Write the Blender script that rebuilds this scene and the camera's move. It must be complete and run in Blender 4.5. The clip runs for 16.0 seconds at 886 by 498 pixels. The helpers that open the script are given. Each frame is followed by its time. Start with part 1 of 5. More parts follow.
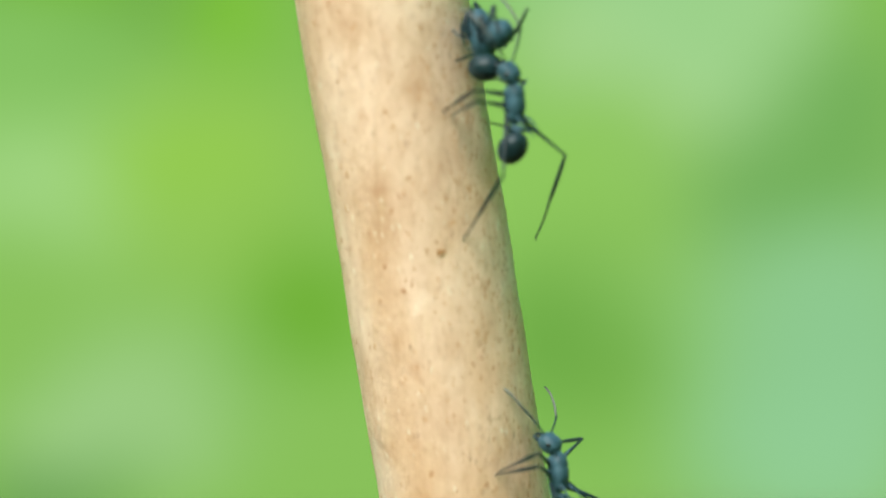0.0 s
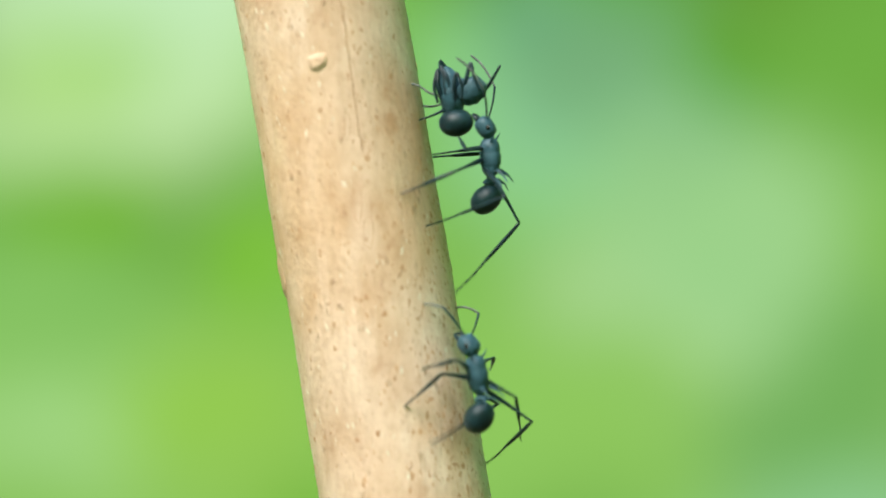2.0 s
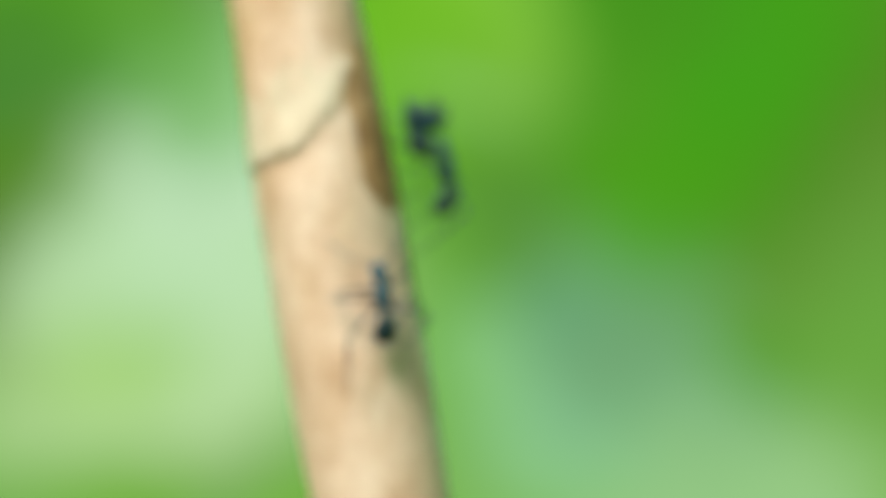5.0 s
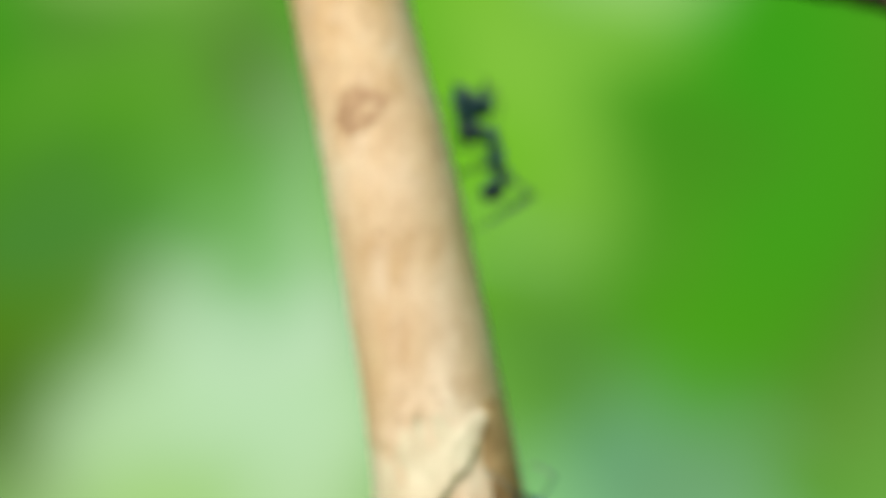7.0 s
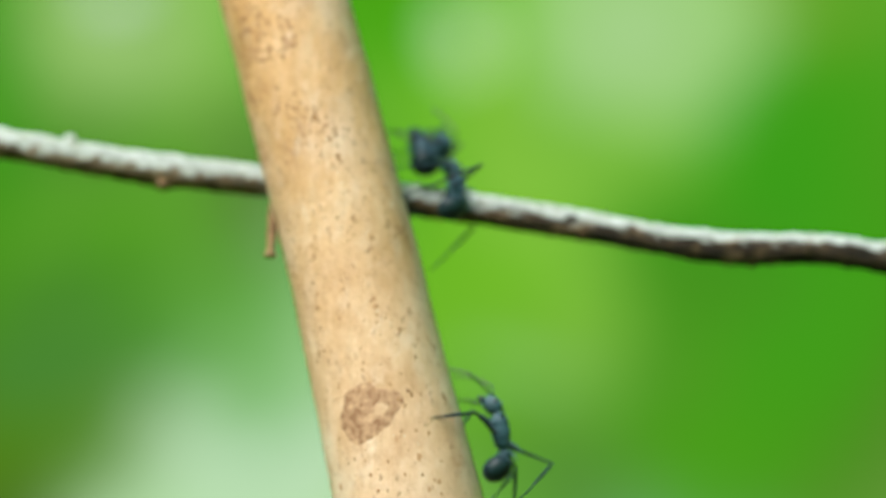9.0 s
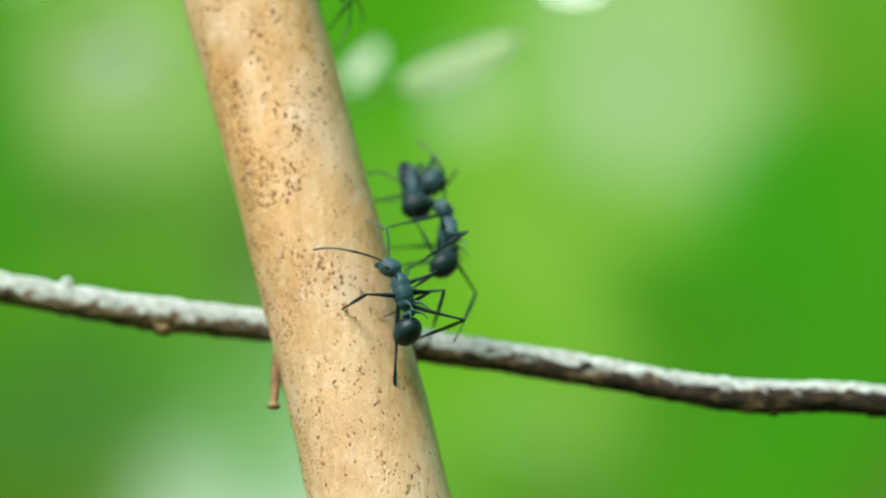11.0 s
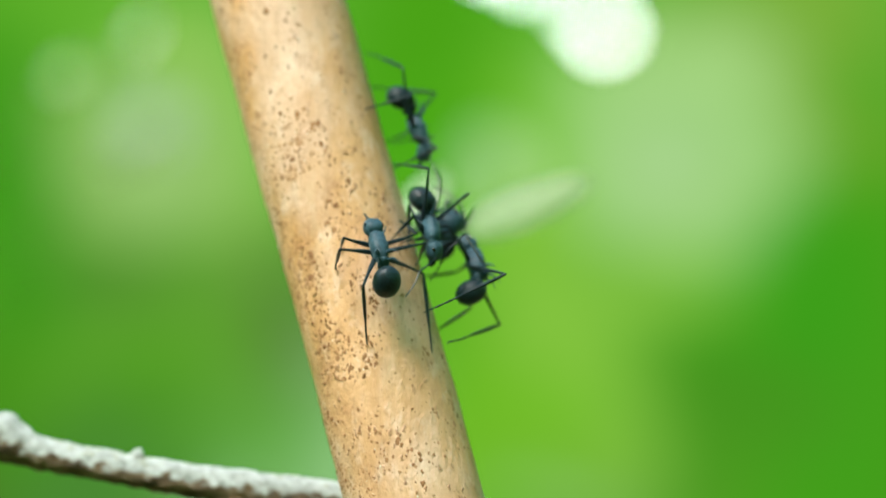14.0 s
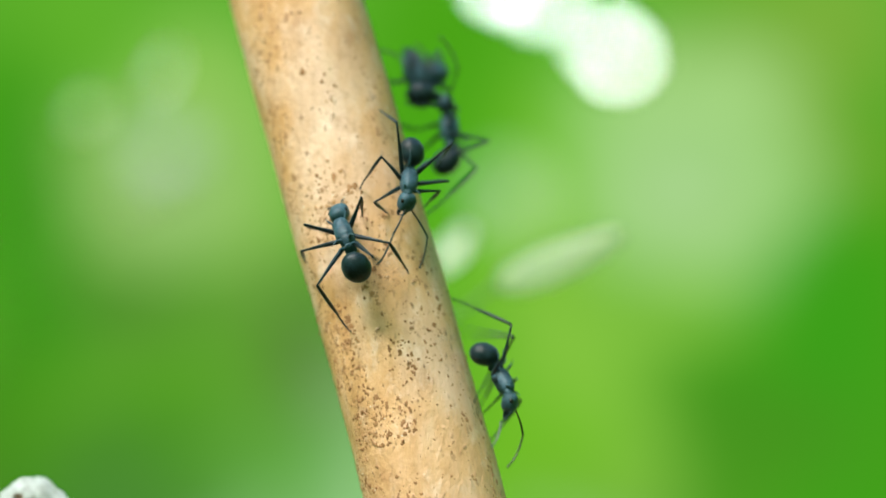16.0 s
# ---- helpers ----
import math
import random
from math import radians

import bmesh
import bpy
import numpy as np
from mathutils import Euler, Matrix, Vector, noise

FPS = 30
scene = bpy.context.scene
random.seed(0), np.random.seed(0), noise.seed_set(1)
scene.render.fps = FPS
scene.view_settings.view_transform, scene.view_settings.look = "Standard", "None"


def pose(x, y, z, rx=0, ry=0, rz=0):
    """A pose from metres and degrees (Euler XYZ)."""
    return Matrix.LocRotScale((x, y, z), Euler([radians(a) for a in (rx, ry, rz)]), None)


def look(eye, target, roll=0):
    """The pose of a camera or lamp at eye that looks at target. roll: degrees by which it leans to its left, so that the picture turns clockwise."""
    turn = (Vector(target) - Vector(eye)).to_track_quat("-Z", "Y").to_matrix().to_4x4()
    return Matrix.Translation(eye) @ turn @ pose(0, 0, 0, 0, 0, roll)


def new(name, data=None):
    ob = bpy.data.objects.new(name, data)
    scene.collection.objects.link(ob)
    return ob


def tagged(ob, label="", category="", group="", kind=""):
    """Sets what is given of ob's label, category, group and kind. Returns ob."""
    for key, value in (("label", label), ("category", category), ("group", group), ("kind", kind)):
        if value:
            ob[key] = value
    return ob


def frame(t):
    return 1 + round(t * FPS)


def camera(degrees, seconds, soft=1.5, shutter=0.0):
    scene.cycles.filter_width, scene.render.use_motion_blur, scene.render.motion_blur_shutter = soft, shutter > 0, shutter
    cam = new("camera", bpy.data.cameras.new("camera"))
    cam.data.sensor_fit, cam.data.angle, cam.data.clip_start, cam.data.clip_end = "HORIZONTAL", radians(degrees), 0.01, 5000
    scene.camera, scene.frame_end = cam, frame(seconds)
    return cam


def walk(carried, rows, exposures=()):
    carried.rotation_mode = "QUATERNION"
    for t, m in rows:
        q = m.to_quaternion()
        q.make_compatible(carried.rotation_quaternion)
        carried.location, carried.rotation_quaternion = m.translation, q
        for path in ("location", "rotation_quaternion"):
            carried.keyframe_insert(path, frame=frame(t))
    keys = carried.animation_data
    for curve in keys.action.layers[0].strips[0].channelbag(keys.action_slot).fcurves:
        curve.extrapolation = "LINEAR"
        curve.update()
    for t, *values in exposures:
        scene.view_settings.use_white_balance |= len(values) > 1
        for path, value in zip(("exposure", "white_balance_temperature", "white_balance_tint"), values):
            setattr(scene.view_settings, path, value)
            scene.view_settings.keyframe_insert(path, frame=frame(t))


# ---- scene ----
MM = 0.001
cam = camera(20.0, 16.0, soft=1.6, shutter=0.4)
cam.data.dof.use_dof = True
cam.data.dof.focus_distance = 0.1893
cam.data.dof.aperture_fstop = 12.8
walk(cam, [
    (0.0, pose(-0.00506, -0.18591, 1.01955, 84.000, 0, -2.000)),
    (0.5, pose(-0.00536, -0.18738, 1.02678, 85.382, 0, -1.920)),
    (1.0, pose(-0.00523, -0.18930, 1.03503, 86.955, 0, -1.905)),
    (1.5, pose(-0.00552, -0.18954, 1.04198, 88.297, 0, -1.884)),
    (2.0, pose(-0.00689, -0.18908, 1.04733, 89.332, 0, -1.598)),
    (2.5, pose(-0.00836, -0.19006, 1.05297, 90.423, 0, -1.281)),
    (3.0, pose(-0.00894, -0.19101, 1.05910, 91.604, 0, -1.246)),
    (3.2, pose(-0.00843, -0.19301, 1.06051, 91.885, 0, -1.301)),
    (5.3, pose(-0.01217, -0.23857, 1.08401, 96.408, 0, -0.497)),
    (5.5, pose(-0.01470, -0.23727, 1.08756, 96.926, 0, -0.135)),
    (6.0, pose(-0.01790, -0.23401, 1.09112, 97.408, 0, 0.392)),
    (6.5, pose(-0.01897, -0.22971, 1.09569, 98.027, 0, 0.382)),
    (7.0, pose(-0.01891, -0.22440, 1.10034, 98.640, 0, 0.282)),
    (7.5, pose(-0.01811, -0.21629, 1.10380, 98.996, 0, 0.206)),
    (8.0, pose(-0.01834, -0.20891, 1.10958, 99.760, 0, 0.166)),
    (8.5, pose(-0.01942, -0.20338, 1.11580, 100.660, 0, 0.332)),
    (9.0, pose(-0.02012, -0.19997, 1.12016, 101.308, 0, 0.453)),
    (9.5, pose(-0.02076, -0.19767, 1.12321, 101.766, 0, 0.563)),
    (9.7, pose(-0.02077, -0.19700, 1.12480, 102.022, 0, 0.533)),
    (11.8, pose(-0.02064, -0.19407, 1.12895, 102.650, 0, 0.533)),
    (12.0, pose(-0.02100, -0.19411, 1.12855, 102.580, 0, 0.613)),
    (12.5, pose(-0.02288, -0.19380, 1.13065, 102.947, 0, 0.935)),
    (13.0, pose(-0.02441, -0.19319, 1.13480, 103.665, 0, 1.206)),
    (13.5, pose(-0.02426, -0.19313, 1.13520, 103.736, 0, 1.171)),
    (14.0, pose(-0.02457, -0.19277, 1.13756, 104.143, 0, 1.206)),
    (14.5, pose(-0.02522, -0.19251, 1.13920, 104.424, 0, 1.317)),
    (15.0, pose(-0.02546, -0.19261, 1.13862, 104.324, 0, 1.357)),
    (15.5, pose(-0.02576, -0.19195, 1.13983, 104.510, 0, 1.402)),
    (16.0, pose(-0.02656, -0.19130, 1.14107, 104.701, 0, 1.518)),
], exposures=[(0.0, 1.1), (3.2, 1.1), (5.3, 0.95), (7.5, 0.94), (9.7, 0.9), (11.8, 0.92), (16.0, 0.95)])

# ---- light ----
world = bpy.data.worlds.new("world")
scene.world = world
world.use_nodes = True
wn = world.node_tree.nodes
sky = wn.new("ShaderNodeTexSky")
sky.sky_type, sky.sun_disc = "NISHITA", False
sky.sun_elevation, sky.sun_rotation = radians(43), radians(214)
wn["Background"].inputs["Strength"].default_value = 0.15
world.node_tree.links.new(sky.outputs[0], wn["Background"].inputs["Color"])

sun_data = bpy.data.lights.new("sun", "SUN")
sun_data.energy, sun_data.angle, sun_data.color = 4.5, radians(34), (1.0, 0.94, 0.86)
sun = new("sun", sun_data)
sun.matrix_world = look((-0.62, -0.92, 2.15), (0, 0, 1.1))


# ---- materials ----
class Mat:
    """A small node-graph writer."""

    def __init__(self, name, rough=0.6):
        self.m = bpy.data.materials.new(name)
        self.m.use_nodes = True
        self.t = self.m.node_tree
        self.b = self.t.nodes["Principled BSDF"]
        self.b.inputs["Roughness"].default_value = rough
        self.c = self.t.nodes.new("ShaderNodeTexCoord").outputs["Object"]

    def put(self, socket, value):
        if isinstance(value, bpy.types.NodeSocket):
            self.t.links.new(value, socket)
        else:
            socket.default_value = value

    def noise(self, scale, detail=3.0, stretch=None, rough=0.55, coord=None):
        n = self.t.nodes.new("ShaderNodeTexNoise")
        n.inputs["Scale"].default_value, n.inputs["Detail"].default_value = scale, detail
        n.inputs["Roughness"].default_value = rough
        c = coord or self.c
        if stretch:
            k = self.t.nodes.new("ShaderNodeMapping")
            k.inputs["Scale"].default_value = stretch
            self.t.links.new(c, k.inputs["Vector"])
            c = k.outputs[0]
        self.t.links.new(c, n.inputs["Vector"])
        return n.outputs["Fac"]

    def ramp(self, fac, stops):
        r = self.t.nodes.new("ShaderNodeValToRGB")
        e = r.color_ramp.elements
        while len(e) < len(stops):
            e.new(0.5)
        for i, (p, col) in enumerate(stops):
            e[i].position, e[i].color = p, (*col, 1) if len(col) == 3 else col
        self.put(r.inputs[0], fac)
        return r.outputs[0]

    def grey(self, fac, lo, hi):
        return self.ramp(fac, [(lo, (0, 0, 0)), (hi, (1, 1, 1))])

    def mix(self, fac, a, b):
        n = self.t.nodes.new("ShaderNodeMix")
        n.data_type = "RGBA"
        self.put(n.inputs[0], fac)
        self.put(n.inputs[6], a if isinstance(a, bpy.types.NodeSocket) else (*a, 1))
        self.put(n.inputs[7], b if isinstance(b, bpy.types.NodeSocket) else (*b, 1))
        return n.outputs[2]

    def math(self, op, a, b=0.0):
        n = self.t.nodes.new("ShaderNodeMath")
        n.operation = op
        self.put(n.inputs[0], a)
        self.put(n.inputs[1], b)
        return n.outputs[0]

    def color(self, value):
        self.put(self.b.inputs["Base Color"], value if isinstance(value, bpy.types.NodeSocket) else (*value, 1))
        return self

    def bump(self, height, distance, strength=0.6):
        n = self.t.nodes.new("ShaderNodeBump")
        n.inputs["Strength"].default_value, n.inputs["Distance"].default_value = strength, distance
        self.put(n.inputs["Height"], height)
        self.t.links.new(n.outputs[0], self.b.inputs["Normal"])
        return self


def stem_bark():
    k = Mat("dry_stem_bark", 0.5)
    sep = k.t.nodes.new("ShaderNodeSeparateXYZ")
    k.t.links.new(k.c, sep.inputs[0])
    up = k.grey(k.math("SUBTRACT", sep.outputs["Z"], 1.0), 0.125, 0.185)
    broad = k.noise(190, 7, (1, 1, 0.7), 0.7)
    pink = k.ramp(broad, [(0.30, (0.47, 0.285, 0.18)), (0.43, (0.61, 0.415, 0.29)), (0.56, (0.70, 0.51, 0.38)), (0.70, (0.79, 0.64, 0.53))])
    tan = k.ramp(broad, [(0.30, (0.45, 0.225, 0.08)), (0.43, (0.645, 0.36, 0.155)), (0.56, (0.75, 0.46, 0.235)), (0.70, (0.84, 0.64, 0.46))])
    base = k.mix(up, pink, tan)
    wash = k.grey(k.noise(130, 4, (1, 1, 0.5), 0.6), 0.46, 0.64)
    base = k.mix(k.math("MULTIPLY", wash, k.math("ADD", 0.15, k.math("MULTIPLY", up, 0.40))), base, (0.80, 0.63, 0.52))
    warm = k.grey(k.noise(75, 3, (1, 1, 0.4)), 0.50, 0.66)
    base = k.mix(k.math("MULTIPLY", warm, 0.45), base, (0.55, 0.315, 0.15))
    # pale pink streaks: gloss highlights painted into the base colour
    gleam = k.grey(k.noise(210, 3, (1, 1, 0.3)), 0.56, 0.70)
    base = k.mix(k.math("MULTIPLY", gleam, 0.5), base, (0.80, 0.62, 0.50))
    fibre = k.noise(1100, 5, (1, 1, 0.09))
    base = k.mix(k.math("MULTIPLY", k.grey(fibre, 0.5, 0.72), 0.18), base, (0.34, 0.185, 0.09))
    pale = k.grey(k.noise(520, 3, (1, 1, 0.22)), 0.60, 0.72)
    base = k.mix(k.math("MULTIPLY", pale, 0.35), base, (0.70, 0.54, 0.36))
    rust = k.grey(k.noise(420, 4, (1, 1, 0.85)), 0.60, 0.72)
    base = k.mix(k.math("MULTIPLY", rust, 0.42), base, (0.42, 0.205, 0.10))
    mottle = k.grey(k.noise(950, 6, (1, 1, 0.7), 0.7), 0.50, 0.70)
    base = k.mix(k.math("MULTIPLY", mottle, 0.38), base, (0.40, 0.21, 0.10))
    # small pale spots, likewise gloss painted into the colour
    gloss_spots = k.grey(k.noise(640, 5, (1, 1, 0.6), 0.65), 0.54, 0.68)
    base = k.mix(k.math("MULTIPLY", gloss_spots, k.math("ADD", 0.16, k.math("MULTIPLY", up, 0.34))), base, (0.86, 0.70, 0.57))
    pore = k.t.nodes.new("ShaderNodeTexVoronoi")
    pore.inputs["Scale"].default_value = 1500
    wob = k.t.nodes.new("ShaderNodeTexNoise")
    wob.inputs["Scale"].default_value = 1800
    k.t.links.new(k.c, wob.inputs["Vector"])
    skew = k.t.nodes.new("ShaderNodeVectorMath")
    skew.operation = "MULTIPLY_ADD"
    k.t.links.new(wob.outputs["Color"], skew.inputs[0])
    skew.inputs[1].default_value = (0.0007, 0.0007, 0.0009)
    k.t.links.new(k.c, skew.inputs[2])
    long = k.t.nodes.new("ShaderNodeMapping")
    long.inputs["Scale"].default_value = (1, 1, 0.5)
    k.t.links.new(skew.outputs[0], long.inputs["Vector"])
    k.t.links.new(long.outputs[0], pore.inputs["Vector"])
    some = k.grey(k.noise(420, 4), 0.44, 0.60)
    dot = k.math("MULTIPLY", k.ramp(pore.outputs["Distance"], [(0.10, (1, 1, 1)), (0.30, (0, 0, 0))]), some)
    base = k.mix(k.math("MULTIPLY", dot, k.math("ADD", 0.45, k.math("MULTIPLY", up, 0.5))), base, (0.26, 0.115, 0.05))
    k.color(base)
    k.put(k.b.inputs["Roughness"], k.math("ADD", k.math("MULTIPLY", k.noise(800, 3), 0.55), 0.16))
    k.b.inputs["Specular IOR Level"].default_value = 0.5
    h = k.math("ADD", k.math("MULTIPLY", fibre, 0.35), k.math("MULTIPLY", k.noise(2400, 4, (1, 1, 0.7)), 0.6))
    h = k.math("ADD", h, k.math("MULTIPLY", dot, 0.4))
    return k.bump(h, 0.00024, 0.85).m


def plain_stained(name, low, high, scale, rough=0.6, bump=0.00006, spec=0.4):
    k = Mat(name, rough)
    n = k.noise(scale, 4)
    k.color(k.ramp(n, [(0.3, low), (0.7, high)]))
    k.b.inputs["Specular IOR Level"].default_value = spec
    return k.bump(k.noise(scale * 6, 3), bump, 0.6).m


def cuticle(name, low, high, rough):
    k = Mat(name, rough)
    n = k.noise(900, 3)
    fine = k.noise(9000, 2)
    c = k.ramp(n, [(0.35, low), (0.65, high)])
    k.color(k.mix(k.math("MULTIPLY", k.grey(fine, 0.52, 0.72), 0.5), c, tuple(min(1, v * 1.8) for v in high)))
    k.b.inputs["Specular IOR Level"].default_value = 0.28
    k.b.inputs["Sheen Weight"].default_value = 0.12
    k.b.inputs["Sheen Roughness"].default_value = 0.4
    k.b.inputs["Sheen Tint"].default_value = (0.6, 0.9, 1.0, 1)
    return k.bump(fine, 0.00003, 0.6).m


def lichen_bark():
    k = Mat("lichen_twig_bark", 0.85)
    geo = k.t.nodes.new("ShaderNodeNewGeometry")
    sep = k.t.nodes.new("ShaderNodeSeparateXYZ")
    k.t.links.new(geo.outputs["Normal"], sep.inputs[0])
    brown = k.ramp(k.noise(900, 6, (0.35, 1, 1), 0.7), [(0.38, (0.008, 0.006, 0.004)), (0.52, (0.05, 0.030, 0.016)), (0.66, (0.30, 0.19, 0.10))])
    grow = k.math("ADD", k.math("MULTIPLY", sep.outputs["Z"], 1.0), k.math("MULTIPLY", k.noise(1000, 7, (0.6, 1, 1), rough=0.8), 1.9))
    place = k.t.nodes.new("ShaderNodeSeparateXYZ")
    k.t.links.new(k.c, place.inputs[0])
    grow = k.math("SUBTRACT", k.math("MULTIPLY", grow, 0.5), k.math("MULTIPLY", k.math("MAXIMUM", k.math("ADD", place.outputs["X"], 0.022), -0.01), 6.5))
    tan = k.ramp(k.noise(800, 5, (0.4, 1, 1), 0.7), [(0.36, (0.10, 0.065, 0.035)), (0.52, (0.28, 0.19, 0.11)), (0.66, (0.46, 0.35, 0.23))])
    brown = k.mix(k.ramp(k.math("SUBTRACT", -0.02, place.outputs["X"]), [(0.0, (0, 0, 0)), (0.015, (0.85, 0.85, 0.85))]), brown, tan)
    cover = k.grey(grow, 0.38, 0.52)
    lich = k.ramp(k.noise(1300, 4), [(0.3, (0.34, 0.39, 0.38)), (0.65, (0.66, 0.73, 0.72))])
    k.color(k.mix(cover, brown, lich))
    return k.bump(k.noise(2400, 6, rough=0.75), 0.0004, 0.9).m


def leaf_mat(name, low, high, rough=0.35):
    k = Mat(name, rough)
    k.color(k.ramp(k.noise(22, 3), [(0.3, low), (0.7, high)]))
    tr = k.t.nodes.new("ShaderNodeBsdfTranslucent")
    tr.inputs["Color"].default_value = (*[min(1, v * 1.3) for v in high], 1)
    add = k.t.nodes.new("ShaderNodeMixShader")
    add.inputs[0].default_value = 0.25
    k.t.links.new(k.b.outputs[0], add.inputs[1])
    k.t.links.new(tr.outputs[0], add.inputs[2])
    k.t.links.new(add.outputs[0], k.t.nodes["Material Output"].inputs["Surface"])
    return k.bump(k.noise(60, 3), 0.0001, 0.4).m


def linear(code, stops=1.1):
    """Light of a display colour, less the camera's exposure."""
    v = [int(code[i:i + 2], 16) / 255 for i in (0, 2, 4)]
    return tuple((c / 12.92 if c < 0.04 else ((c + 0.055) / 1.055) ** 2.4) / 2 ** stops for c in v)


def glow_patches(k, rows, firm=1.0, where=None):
    """Paints soft patches of light and dark into the far foliage's glow: x, z, half width, half height, colour; firm:
    the width of their edges.
    """
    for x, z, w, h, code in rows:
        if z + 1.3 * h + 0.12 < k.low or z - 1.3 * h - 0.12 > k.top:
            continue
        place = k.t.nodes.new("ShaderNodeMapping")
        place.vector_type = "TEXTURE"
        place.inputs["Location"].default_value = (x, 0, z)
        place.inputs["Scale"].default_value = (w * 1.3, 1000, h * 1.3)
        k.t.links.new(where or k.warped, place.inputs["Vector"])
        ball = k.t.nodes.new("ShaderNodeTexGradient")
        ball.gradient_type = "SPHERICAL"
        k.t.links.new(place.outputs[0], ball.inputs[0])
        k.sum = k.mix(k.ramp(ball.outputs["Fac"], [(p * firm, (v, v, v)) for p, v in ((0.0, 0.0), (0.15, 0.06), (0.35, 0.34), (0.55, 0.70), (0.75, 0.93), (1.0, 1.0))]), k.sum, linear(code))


def glowing_foliage(low, top):
    """A glowing backdrop painted as far sunlit foliage with gaps of sky between two heights, so distant that it is only
    soft colour.
    """
    k = Mat("glowing_foliage", 1.0)
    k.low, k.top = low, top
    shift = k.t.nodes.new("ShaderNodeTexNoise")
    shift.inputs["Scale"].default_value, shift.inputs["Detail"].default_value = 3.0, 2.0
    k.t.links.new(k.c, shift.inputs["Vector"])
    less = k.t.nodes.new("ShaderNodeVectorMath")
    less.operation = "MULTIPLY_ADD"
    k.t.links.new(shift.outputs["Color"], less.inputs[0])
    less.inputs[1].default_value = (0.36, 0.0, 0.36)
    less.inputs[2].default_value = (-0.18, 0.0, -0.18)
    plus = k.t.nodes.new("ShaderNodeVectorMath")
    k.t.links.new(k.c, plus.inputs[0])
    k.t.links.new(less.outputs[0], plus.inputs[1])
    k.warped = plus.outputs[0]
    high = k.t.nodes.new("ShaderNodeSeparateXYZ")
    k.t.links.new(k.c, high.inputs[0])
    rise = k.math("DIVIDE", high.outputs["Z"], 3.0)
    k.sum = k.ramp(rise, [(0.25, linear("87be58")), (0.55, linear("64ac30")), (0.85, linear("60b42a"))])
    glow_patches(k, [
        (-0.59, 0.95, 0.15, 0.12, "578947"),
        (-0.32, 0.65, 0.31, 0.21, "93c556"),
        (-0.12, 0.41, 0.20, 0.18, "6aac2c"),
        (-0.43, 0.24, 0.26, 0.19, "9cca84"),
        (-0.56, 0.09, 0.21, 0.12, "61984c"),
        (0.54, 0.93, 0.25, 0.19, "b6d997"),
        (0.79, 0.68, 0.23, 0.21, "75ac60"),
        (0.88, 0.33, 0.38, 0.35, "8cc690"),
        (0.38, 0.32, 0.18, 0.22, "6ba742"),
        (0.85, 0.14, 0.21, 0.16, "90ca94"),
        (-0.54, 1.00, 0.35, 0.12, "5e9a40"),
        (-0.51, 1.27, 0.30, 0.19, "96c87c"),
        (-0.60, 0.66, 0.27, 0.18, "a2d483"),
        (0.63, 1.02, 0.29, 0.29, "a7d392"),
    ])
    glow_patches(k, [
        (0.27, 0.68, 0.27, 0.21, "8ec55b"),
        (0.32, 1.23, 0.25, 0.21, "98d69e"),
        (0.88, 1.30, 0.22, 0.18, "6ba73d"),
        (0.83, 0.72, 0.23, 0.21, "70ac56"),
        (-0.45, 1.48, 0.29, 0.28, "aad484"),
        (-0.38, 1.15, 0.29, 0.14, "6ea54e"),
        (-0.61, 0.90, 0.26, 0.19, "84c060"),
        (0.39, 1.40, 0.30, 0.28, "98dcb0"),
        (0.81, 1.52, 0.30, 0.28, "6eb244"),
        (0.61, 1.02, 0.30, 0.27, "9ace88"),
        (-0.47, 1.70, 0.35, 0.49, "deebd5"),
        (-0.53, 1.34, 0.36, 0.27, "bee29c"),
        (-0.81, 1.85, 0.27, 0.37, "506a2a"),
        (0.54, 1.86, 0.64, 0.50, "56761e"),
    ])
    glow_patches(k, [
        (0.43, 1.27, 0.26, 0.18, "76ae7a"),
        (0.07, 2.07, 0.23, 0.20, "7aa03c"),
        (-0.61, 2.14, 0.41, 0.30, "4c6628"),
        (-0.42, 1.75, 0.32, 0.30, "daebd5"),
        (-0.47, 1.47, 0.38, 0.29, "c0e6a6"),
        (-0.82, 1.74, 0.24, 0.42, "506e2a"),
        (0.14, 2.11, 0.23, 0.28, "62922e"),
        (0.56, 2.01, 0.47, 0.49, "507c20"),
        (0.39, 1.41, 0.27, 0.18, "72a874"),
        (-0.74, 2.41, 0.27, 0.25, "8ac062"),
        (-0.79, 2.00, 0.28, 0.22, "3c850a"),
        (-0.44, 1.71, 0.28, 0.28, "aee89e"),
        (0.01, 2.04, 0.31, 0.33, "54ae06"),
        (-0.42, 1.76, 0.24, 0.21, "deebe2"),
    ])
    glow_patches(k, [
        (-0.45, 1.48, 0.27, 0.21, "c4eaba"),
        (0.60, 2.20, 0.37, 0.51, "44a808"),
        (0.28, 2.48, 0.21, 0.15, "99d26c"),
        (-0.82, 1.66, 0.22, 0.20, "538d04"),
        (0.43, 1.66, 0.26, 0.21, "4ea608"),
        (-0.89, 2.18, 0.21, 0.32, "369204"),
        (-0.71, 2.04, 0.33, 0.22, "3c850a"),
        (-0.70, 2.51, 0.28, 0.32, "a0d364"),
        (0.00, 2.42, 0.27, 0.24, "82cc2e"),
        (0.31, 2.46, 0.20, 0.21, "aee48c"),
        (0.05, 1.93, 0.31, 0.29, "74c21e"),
        (0.58, 2.03, 0.36, 0.51, "3ea40c"),
        (-0.19, 2.56, 0.21, 0.21, "49ab04"),
        (-0.42, 1.82, 0.22, 0.17, "94da80"),
    ])
